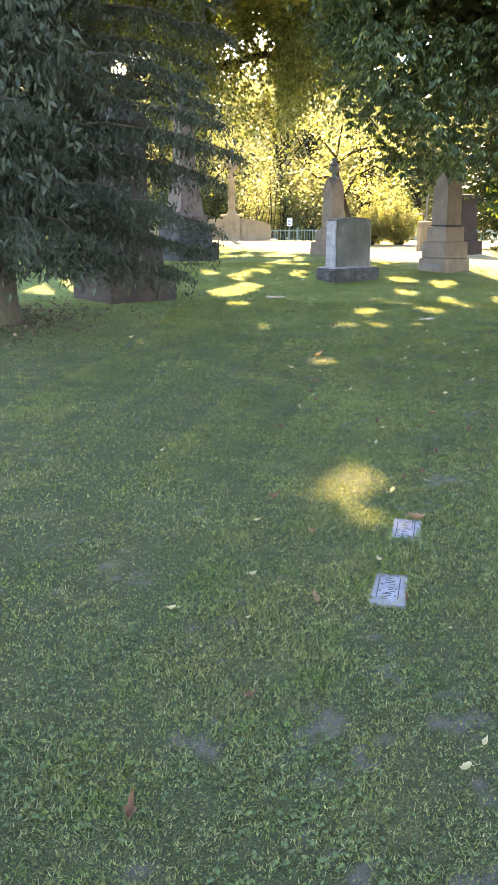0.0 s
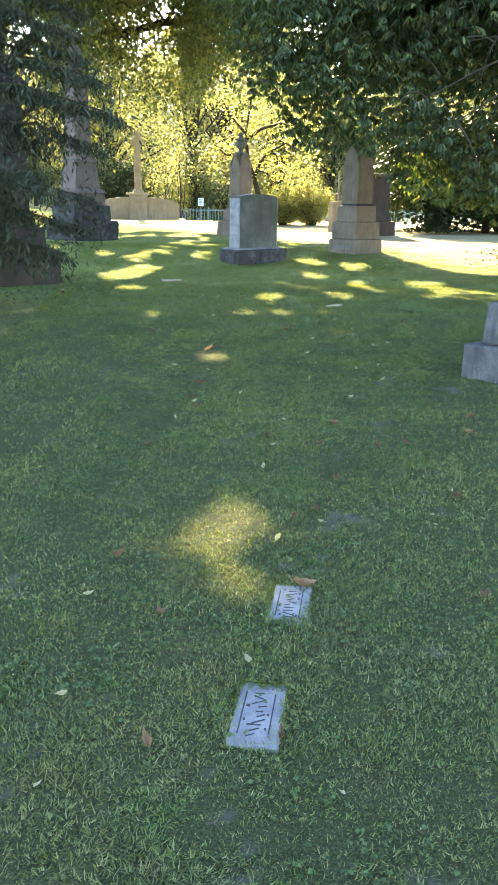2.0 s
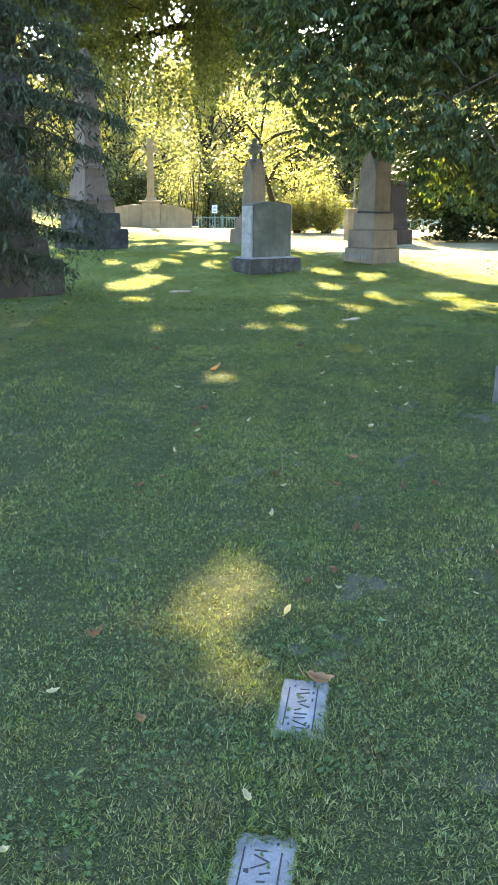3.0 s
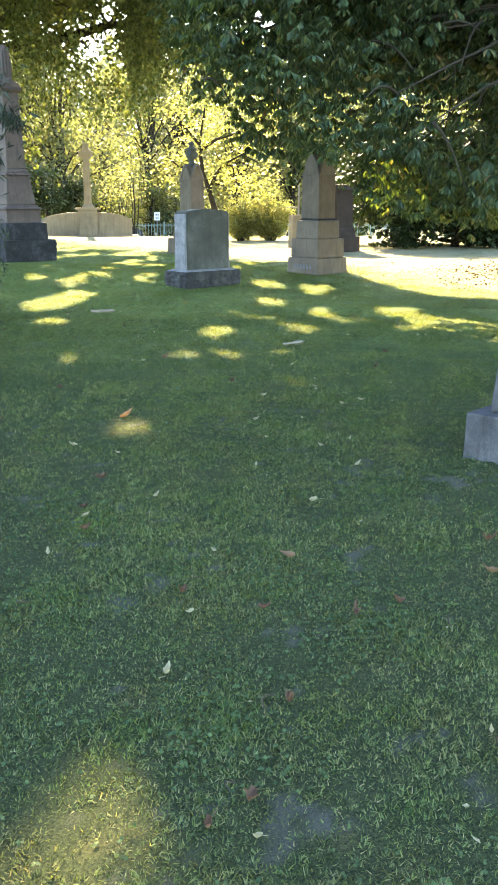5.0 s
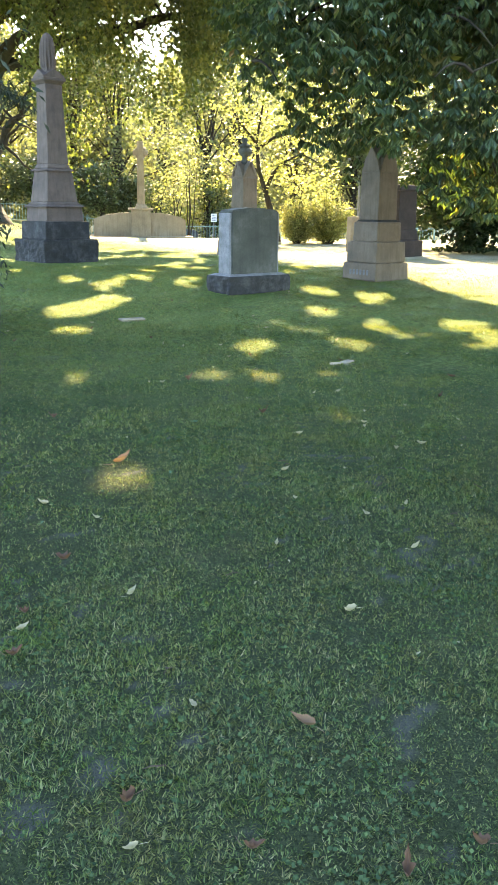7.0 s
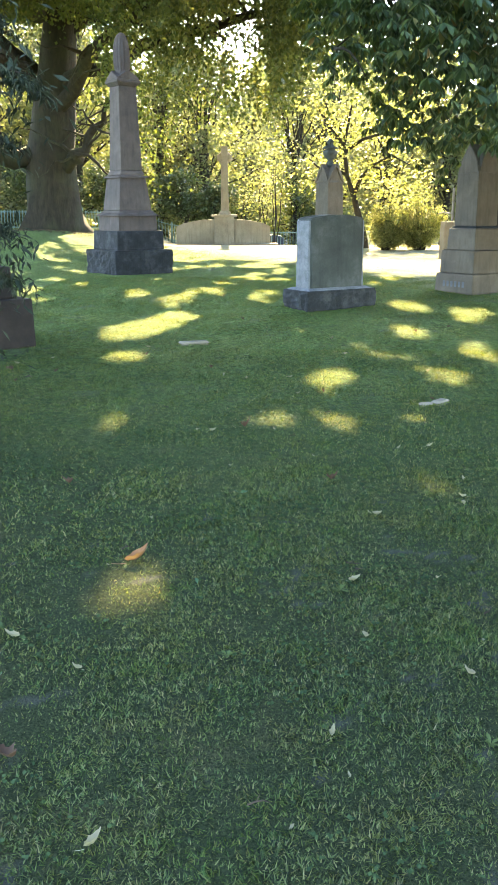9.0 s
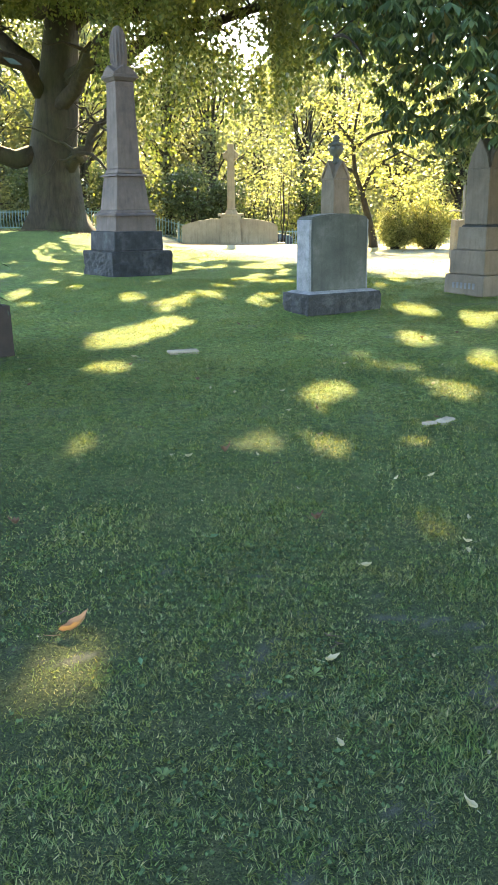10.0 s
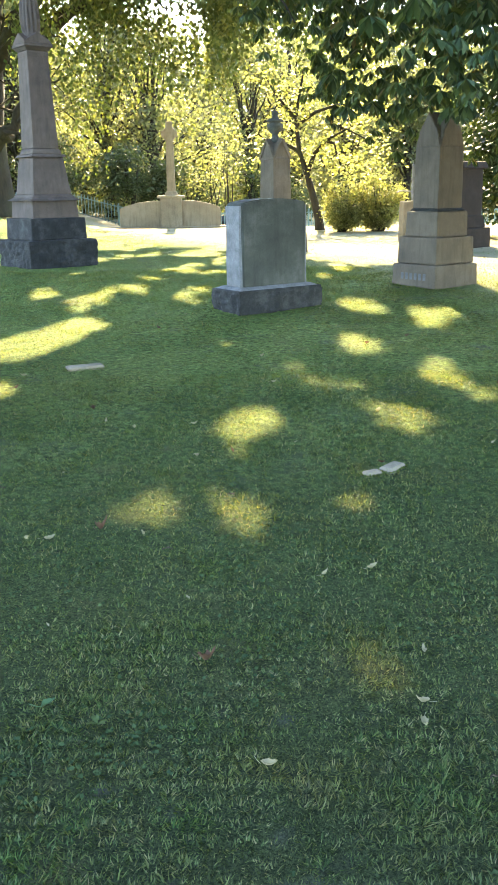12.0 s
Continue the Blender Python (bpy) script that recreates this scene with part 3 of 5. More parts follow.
def clover():
    """Low three-leaved clover in loose patches in the turf."""
    rng = np.random.default_rng(12)
    c = np.column_stack([rng.uniform(-1.5, 4.5, 560), rng.uniform(1.0, 14, 560)])
    p = np.repeat(c, 52, 0) + rng.normal(0, 0.13, (29120, 2))
    p = p[bare_soil(p[:, 0], p[:, 1]) < 0.3]
    at = np.column_stack([p, height(p[:, 0], p[:, 1]) + rng.uniform(0.008, 0.022, len(p))])
    at = np.repeat(at, 3, 0)
    rot = turns(len(at), rng, 0.15)
    v, f = scatter(at, rng.uniform(0.008, 0.015, len(at)), rot, LEAF_V * (1, 1.7, 1))
    tagged(finish("clover", fast_mesh("clover", v, f), M_CLOVER, soft=False), "low dark green clover growing through the lawn", "clover", kind="stuff")


# ---- flat grave markers ----
MARKERS = [(0.8, 4.18, -13, 0.145, 0.31), (0.61, 3.5, -13, 0.15, 0.33), (1.04, 2.5, -13, 0.155, 0.32), (0.43, 14.75, -68, 0.12, 0.3), (2.5, 12.12, -40, 0.08, 0.15), (2.38, 12.03, -65, 0.06, 0.1)]


def flat_marker(x, y, rz, w, h, seed):
    m = thing("flat_grave_marker", x, y, rz, "small pale flat marker stone flush in the grass with worn lettering", "grave marker", "flat markers in the lawn", sink=0.0)
    small = w < 0.14
    bm = rough_block(w, h, 0.08, -0.05 if w > 0.1 else -0.056, seed, 0.01, 0.03) if small else block(w, h, 0.08, -0.072, edge=0.004, segs=1)
    part("slab", bm, M_WALL if small else M_MARK, m)
    rng = random.Random(seed)
    if w < 0.14:
        return tagged(m, "small half-buried pale stone, overgrown by grass")
    for sx in (-0.33, 0.27):
        part("groove", block(0.004, h * rng.uniform(0.6, 0.9), 0.002, 0.0075, edge=0.0005, segs=1), M_CUT, m).location.x = sx * w
    for k in range(10):
        bar = part("lettering", block(rng.uniform(0.018, 0.05), rng.uniform(0.004, 0.0065), 0.0015, 0.0078, edge=0.0004, segs=1), M_CUT, m)
        bar.location = (rng.uniform(-0.09, 0.06) * w, (-0.34 + 0.072 * k + rng.uniform(-0.012, 0.012)) * h, 0)
        bar.rotation_euler.z = rng.choice((0.0, 0.12, 0.55, -0.5, 0.3))
    for k in range(6):
        bar = part("lettering", block(0.006, rng.uniform(0.008, 0.016), 0.0015, 0.0078, edge=0.0004, segs=1), M_CUT, m)
        bar.location = (rng.choice((-0.26, -0.22, 0.19)) * w, rng.uniform(-0.4, 0.4) * h, 0)
    return m


for k, row in enumerate(MARKERS):
    flat_marker(*row, seed=k + 3)


# ---- standing monuments ----
def headstone():
    """The thick upright headstone with a low curved head on a rock-faced base."""
    s = thing("headstone", 2.005, 18.03, 34, "grey granite headstone with a curved head on a rock-faced base", "headstone")
    part("base", rough_block(1.16, 0.58, 0.27, 0.0, 3, 0.034), M_ROCK, s, "dark rock-faced granite base")
    w, h, d = 0.88, 0.99, 0.32
    arc = [(w / 2 - w * i / 14, h - 0.045 + 0.045 * math.sin(math.pi * i / 14) ** 0.8) for i in range(15)]
    bm = prism([(w / 2, 0.0)] + arc + [(-w / 2, 0.0)], d, 0.014)
    ob = part("tablet", bm, M_GREY, s)
    ob.location.z = 0.265
    for sx in (-1, 1):
        q = part("pitched_side", rough_block(0.05, d * 0.9, h - 0.1, 0.29, 11 + sx, 0.016, 0.05), M_PITCH, s, "rough rock-pitched edge, sky light put into its pale tone")
        q.location.x = sx * (w / 2 + 0.004)
    # Ledge made paler than the base to show sky light on its top.
    part("chamfer", block(1.13, 0.55, 0.035, 0.262, (0.98, 0.4), 0.006), M_PITCH, s, "dressed sloping top of the base, sky light put into its pale grey")
    return s


def draped_obelisk():
    """The tall obelisk with stepped plinths, mouldings, a gabled cap and a draped urn."""
    s = thing("obelisk_monument", -1.65, 23.25, 38, "tall brown granite obelisk with a draped urn on stepped dark plinths", "monument")
    part("plinth", rough_block(1.24, 1.24, 0.46, 0.0, 5, 0.032), M_PLINTH, s, "dark rock-faced lower plinth")
    part("plinth", block(1.02, 1.02, 0.36, 0.458, (1.0, 1.0), 0.03), M_PLINTH, s, "dark dressed upper plinth")
    part("dado", block(0.84, 0.84, 0.281, 0.816, (0.81, 0.81)), M_OBEL, s)
    part("moulding", block(0.94, 0.94, 0.045, 1.097, (0.8, 0.8), 0.015), M_OBEL, s)
    part("moulding", block(0.8, 0.8, 0.054, 1.142, (0.7, 0.7), 0.02), M_OBEL, s)
    part("die", block(0.69, 0.69, 0.597, 1.196, (0.55, 0.55)), M_OBEL, s)
    part("moulding", block(0.66, 0.66, 0.045, 1.793, (0.58, 0.58), 0.015), M_OBEL, s)
    part("moulding", block(0.55, 0.55, 0.091, 1.839, (0.47, 0.47), 0.03), M_OBEL, s)
    part("shaft", block(0.46, 0.46, 1.502, 1.929, (0.36, 0.36), 0.012), M_OBEL, s)
    part("band", block(0.375, 0.375, 0.081, 3.336, (0.372, 0.372), 0.01), M_OBEL, s)
    part("cap", block(0.38, 0.38, 0.054, 3.431, (0.47, 0.47), 0.012), M_OBEL, s)
    part("cap", block(0.5, 0.5, 0.054, 3.486, (0.49, 0.49), 0.012), M_OBEL, s)
    for rz in (0, 90):
        g = part("gable", prism([(-0.245, 0), (0.245, 0), (0.2, 0.05), (0, 0.17), (-0.2, 0.05)], 0.47, 0.01), M_OBEL, s)
        g.location.z, g.rotation_euler.z = 3.535 if rz else 3.536, radians(rz)
    bm = lathe([(0.14, 3.6), (0.16, 3.62), (0.155, 3.68), (0.12, 3.72), (0.135, 3.76), (0.145, 3.85), (0.145, 3.97), (0.14, 4.08), (0.132, 4.18), (0.115, 4.26), (0.085, 4.325), (0.045, 4.362), (0.01, 4.375)], 64)
    for v in bm.verts:
        a = math.atan2(v.co.y, v.co.x)
        k = 1 + (0.1 * math.sin(13 * a + 1.6 * v.co.z) + 0.07 * math.sin(6 * a - 2.5 * v.co.z) + 0.05 * math.sin(3 * a)) * min(1.0, max(0.0, (4.34 - v.co.z) * 4)) * (1 if v.co.z > 3.7 else 0)
        v.co.x *= k
        v.co.y *= k
    part("draped_urn", bm, M_OBEL, s, "grey stone urn under a carved drape", soft=True)
    return s


def gabled_monument():
    """The stepped monument with a gabled shaft, tan where the warm side shows."""
    s = thing("gabled_monument", 4.28, 19.56, 34, "tan sandstone monument of stepped blocks with a pointed shaft", "monument")
    part("base", block(0.8, 0.8, 0.3, 0.0, (0.78, 0.78), 0.03), M_TAN, s)
    part("tier", block(0.71, 0.71, 0.345, 0.3, (0.69, 0.69), 0.03), M_TAN, s)
    part("tier", block(0.575, 0.575, 0.32, 0.645, (0.555, 0.555), 0.02), M_TAN, s)
    # Moulding takes the dark granite, so the joint's shadow is in its colour.
    part("moulding", block(0.5, 0.5, 0.035, 0.965, (0.46, 0.46), 0.01), M_PLINTH, s, "joint moulding, its shadow line put in as dark stone")
    part("shaft", block(0.445, 0.445, 0.76, 1.0, (0.43, 0.43), 0.012), M_TAN, s)
    for rz in (0, 90):
        g = part("gable", prism([(-0.219, 0), (0.219, 0), (0.15, 0.2), (0, 0.42), (-0.15, 0.2)], 0.436, 0.01), M_TAN, s)
        g.location.z, g.rotation_euler.z = 1.76 if rz else 1.762, radians(rz)
    for k in range(6):
        b = part("lettering", block(0.05, 0.012, 0.085, 0.1, edge=0.003, segs=1), M_MARK, s, "raised worn lettering")
        b.location = (-0.392, 0.2 - 0.08 * k, 0)
        b.rotation_euler.z = radians(90)
    return s


def urn_monument():
    """The slender monument with a gabled shaft and a turned urn finial."""
    s = thing("urn_monument", 2.39, 25.7, 36, "slender sandstone monument with gabled head and urn finial", "monument")
    part("base", block(0.92, 0.92, 0.4, 0.0, (0.88, 0.88), 0.02), M_TAN, s)
    part("tier", block(0.7, 0.7, 0.3, 0.4, (0.66, 0.66), 0.02), M_TAN, s)
    part("moulding", block(0.6, 0.6, 0.08, 0.7, (0.48, 0.48), 0.02), M_TAN, s)
    part("shaft", block(0.45, 0.45, 1.02, 0.78, (0.41, 0.41), 0.012), M_TAN, s)
    for rz in (0, 90):
        g = part("gable", prism([(-0.21, 0), (0.21, 0), (0.12, 0.18), (0, 0.34), (-0.12, 0.18)], 0.418, 0.01), M_TAN, s)
        g.location.z, g.rotation_euler.z = 1.8 if rz else 1.802, radians(rz)
        r = part("rib", prism([(-0.23, -0.02), (-0.13, 0.18), (0, 0.37), (0.13, 0.18), (0.23, -0.02), (0.19, -0.02), (0, 0.31), (-0.19, -0.02)], 0.46, 0.0), M_TAN, s)
        r.location.z, r.rotation_euler.z = 1.802 if rz else 1.804, radians(rz)
    part("urn", lathe([(1.2 * r, 2.1 + 0.8 * (h - 2.1)) for r, h in [(0.09, 2.1), (0.1, 2.16), (0.055, 2.22), (0.05, 2.3), (0.1, 2.36), (0.135, 2.46), (0.13, 2.52), (0.08, 2.56), (0.14, 2.58), (0.13, 2.62), (0.06, 2.66), (0.045, 2.72), (0.065, 2.76), (0.04, 2.82), (0.005, 2.84)]], 24), M_GREY, s, "turned grey stone urn", soft=True)
    return s


def dark_monument():
    """The dark red-brown monument on a broad base under the conifer."""
    s = thing("granite_monument", -2.08, 14.79, 39, "dark red-brown granite monument on a broad square base", "monument")
    part("base", block(1.26, 1.26, 0.5, 0.0, (1.24, 1.24), 0.02), M_BROWN, s)
    part("tier", block(0.98, 0.98, 0.32, 0.5, (0.94, 0.94), 0.02), M_BROWN, s)
    part("moulding", block(0.84, 0.84, 0.12, 0.82, (0.7, 0.7), 0.03), M_BROWN, s)
    part("shaft", block(0.66, 0.66, 1.75, 0.94, (0.6, 0.6), 0.015), M_BROWN, s)
    part("cap", block(0.76, 0.76, 0.12, 2.69, (0.78, 0.78), 0.02), M_BROWN, s)
    part("cap", block(0.74, 0.74, 0.3, 2.81, (0.2, 0.2), 0.015), M_BROWN, s)
    return s


def side_monument():
    """The pale grey monument close beside the walked line."""
    s = thing("stepped_monument", 3.33, 7.87, 39, "pale blue-grey granite monument with sloping die on a low base", "monument")
    part("base", block(0.9, 0.9, 0.3, 0.0, (0.89, 0.89), 0.012), M_SIDE, s)
    part("die", block(0.7, 0.7, 0.33, 0.3, (0.66, 0.66), 0.02), M_SIDE, s)
    part("shaft", block(0.54, 0.54, 1.15, 0.63, (0.46, 0.46), 0.012), M_TAN, s, "warm tan sandstone shaft")
    part("cap", block(0.46, 0.46, 0.2, 1.78, (0.06, 0.06), 0.01), M_TAN, s)
    return s


def back_monument():
    s = thing("block_monument", 6.15, 26.2, 37, "dark brown block monument with heavy cap", "monument")
    part("base", block(0.95, 0.95, 0.42, 0.0, (0.93, 0.93), 0.02), M_BROWN, s)
    part("tier", block(0.8, 0.8, 0.25, 0.42, (0.7, 0.7), 0.03), M_BROWN, s)
    part("die", block(0.66, 0.66, 0.9, 0.67, (0.64, 0.64), 0.012), M_BROWN, s)
    part("cap", block(0.8, 0.8, 0.14, 1.57, (0.72, 0.72), 0.03), M_BROWN, s)
    return s


def slab_stone():
    s = thing("slab_headstone", 5.5, 28.2, 37, "plain tan upright slab headstone", "headstone")
    part("slab", block(0.5, 0.16, 0.92, 0.0, (0.48, 0.15), 0.02), M_WALL, s)
    return s


def family_wall():
    """A low curved-topped memorial wall with a central pillar and a ringed cross."""
    s = thing("memorial_wall", -0.77, 39.6, 3, "pale limestone memorial wall with curved wings and central pillar", "memorial wall")
    for sx, w in ((-1, 1.5), (1, 1.42)):
        o = [(0.3, 0), (0.3 + w, 0), (0.3 + w, 0.72), (0.3 + w * 0.85, 0.82), (0.3 + w * 0.6, 0.91), (0.3 + w * 0.3, 0.97), (0.3, 0.98)]
        part("wing", prism([(sx * x, z) for x, z in o], 0.4, 0.02), M_WALL, s)
    part("pillar", block(0.74, 0.75, 1.06, 0.0, edge=0.02), M_WALL, s)
    part("coping", block(0.95, 0.84, 0.09, 1.06, edge=0.02), M_WALL, s)
    part("footing", block(4.0, 0.9, 0.12, -0.02, edge=0.02), M_WALL, s)
    c = tagged(new("ringed_cross"), "tall limestone ringed cross standing on the memorial wall", "cross")
    c.matrix_basis = s.matrix_basis @ pose(0.02, 0, 1.15, 0, 0, 0)
    part("foot", block(0.5, 0.45, 0.14, 0.0, (0.36, 0.34), 0.02), M_WALL, c)
    part("shaft", block(0.3, 0.26, 2.3, 0.14, (0.23, 0.2), 0.015), M_WALL, c)
    part("arms", block(0.56, 0.19, 0.2, 1.93, edge=0.015), M_WALL, c)
    bm = bmesh.new()
    tor = [[bm.verts.new(((0.21 + 0.04 * math.cos(b)) * math.cos(a), 0.07 * math.sin(b), 2.03 + (0.21 + 0.04 * math.cos(b)) * math.sin(a))) for b in (math.pi * 2 * j / 6 for j in range(6))] for a in (math.pi * 2 * i / 28 for i in range(28))]
    for i in range(28):
        for j in range(6):
            bm.faces.new((tor[i][j], tor[(i + 1) % 28][j], tor[(i + 1) % 28][(j + 1) % 6], tor[i][(j + 1) % 6]))
    part("ring", bm, M_WALL, c)
    return s


headstone()
draped_obelisk()
gabled_monument()
urn_monument()
dark_monument()
side_monument()
back_monument()
slab_stone()
family_wall()


# ---- trees ----
def clumps(rng, centres, spread, count):
    c = np.repeat(np.asarray(centres), count, 0)
    return c + rng.normal(0, 1, c.shape) * spread


def beech():
    """The old beech: a stout forked trunk, long low boughs and a wide hanging crown."""
    rng = np.random.default_rng(21)
    bx, by = -6.3, 36.0
    z = gz(bx, by)
    t = thing("beech_tree", bx, by, 0, "huge old beech with a stout forked trunk and wide hanging crown", "tree", z=0, sink=0)
    bm = bmesh.new()
    tube(bm, [(0, 0, z - 0.2, 1.2), (0, 0, z + 0.15, 1.0), (0.02, 0, z + 0.6, 0.9), (0, 0, z + 1.5, 0.78), (0.05, 0, z + 2.6, 0.78), (0.2, 0, z + 3.6, 0.72), (0.35, 0, z + 5, 0.6), (0.6, 0.1, z + 7, 0.5), (0.8, 0, z + 10, 0.35), (0.7, 0, z + 15, 0.12)], 18)
    for v in bm.verts:
        a = math.atan2(v.co.y, v.co.x)
        k = 1 + 0.07 * math.sin(5 * a + v.co.z) + 0.05 * math.sin(9 * a - 2 * v.co.z) + (0.12 * math.sin(7 * a) if v.co.z < z + 0.5 else 0)
        v.co.x *= k
        v.co.y *= k
    part("trunk", bm, M_BARK, t, soft=True)
    tips = []
    boughs = [((-0.5, -0.2, z + 2.4), (-7.5, -3.5, z + 4.6), 0.5, 0.33), ((0.5, -0.3, z + 1.9), (2.4, -1.2, z + 4.4), 0.3, 0.24), ((0.4, -0.4, z + 3.8), (5.2, -5.5, z + 6.4), -0.6, 0.27),
              ((0.5, -0.2, z + 4.6), (10.8, -8.0, z + 5.3), -0.5, 0.24), ((0.5, 0.2, z + 6), (9.8, -1.5, z + 8.5), -0.6, 0.26), ((0.2, 0.3, z + 5.5), (4, 8, z + 10), -0.8, 0.25), ((-0.4, 0, z + 5), (-8, 4, z + 9), -0.6, 0.27),
              ((0, -0.5, z + 6.5), (1.0, -11, z + 9.5), -0.8, 0.25), ((-0.2, -0.4, z + 4.2), (-4, -8, z + 7), -0.5, 0.25), ((0.6, 0, z + 9), (6.5, -6, z + 13), -0.8, 0.2), ((0.5, 0, z + 9), (-5, -5, z + 13.5), -0.6, 0.2)]
    for a, b, sag, r in boughs:
        bm = bmesh.new()
        path = bend(a, b, sag, r, 0.04, 10, rng, 0.12)
        tube(bm, path, 8)
        for k in range(3, 11):
            q = path[k]
            for side in (-1, 1):
                e = (q[0] + side * rng.uniform(0.6, 2.0), q[1] + rng.uniform(-1.6, 0.6), q[2] + rng.uniform(-1.5, 0.9))
                tube(bm, bend(q[:3], e, -0.15, max(0.02, q[3] * 0.4), 0.008, 5, rng, 0.06), 5)
                tips.append(e)
                for h in range(2):
                    tips.append((e[0] + rng.normal(0, 0.5), e[1] + rng.normal(0, 0.5), e[2] - rng.uniform(0.4, 1.9)))
        part("limb", bm, M_BARK, t, soft=True)
    at = [clumps(rng, tips, (0.42, 0.42, 0.5), 95)]
    # hanging outer curtain towards the lawn
    n = 2100
    cx = rng.uniform(-4, 9.6, n)
    cy = rng.uniform(-9, -3, n)
    drop = rng.uniform(0.7, 2.4, n)
    cz = z + 2.3 + rng.uniform(0, 1, n) ** 0.8 * 4.2 + 0.9 * np.abs(np.sin(cx * 0.9)) - 0.4 * np.sin(cx * 2.1) + np.clip(np.abs(cx - 1.5) - 6.5, 0, 9) * 0.5
    keep = lattice(cx + 0.12 * cy, cz * 0.22, 0.85, 3) + rng.uniform(-0.16, 0.16, n) > 0.45
    for x, y, h, ln in zip(cx[keep], cy[keep], cz[keep], drop[keep]):
        m = int(46 * ln)
        u = rng.uniform(0, 1, m)
        wide = 0.24 * (1 - 0.75 * u) + 0.03
        lean = rng.normal(0, 0.16, 2)
        at.append(np.column_stack([x + lean[0] * u * ln + rng.normal(0, 1, m) * wide, y + lean[1] * u * ln + rng.normal(0, 1, m) * wide, h + ln * (1 - u) + rng.normal(0, 0.05, m)]))
    p = np.concatenate(at)
    p = p[~((p[:, 0] > -2.3) & (p[:, 0] < 3.3) & (p[:, 1] < 0.5) & (p[:, 2] < z + 5.6))] + (bx, by, 0)
    p = p[~in_gap(p, 0.02)]
    v, f = scatter(p - (bx, by, 0), rng.uniform(0.09, 0.15, len(p)), turns(len(p), rng, 0.9), LEAF_V * (1, 1.3, 1))
    finish("crown", fast_mesh("crown", v, f), M_BEECH, t, soft=False)
    # high crown, out of view, sized to shade the lawn
    n = 92000
    d = rng.normal(0, 1, (n, 3))
    d /= np.linalg.norm(d, axis=1)[:, None]
    q = d * (rng.uniform(0.35, 1, n) ** 0.4)[:, None] * (12.5, 13.5, 5.2) + (1.5, -3.0, z + 11.6)
    # Extra box of unseen leaves, added to stop a stray sunspot.
    q = np.concatenate([q + (bx, by, 0), rng.uniform((-1.6, 17.0, 7.0), (2.6, 27.0, 9.6), (11000, 3))])
    q = q[~in_gap(q, 0.13)]
    v, f = scatter(q - (bx, by, 0), rng.uniform(0.25, 0.4, len(q)), turns(len(q), rng, 0.5), LEAF_V * (1, 1.3, 1))
    finish("upper_crown", fast_mesh("upper_crown", v, f), M_BEECH, t, soft=False)


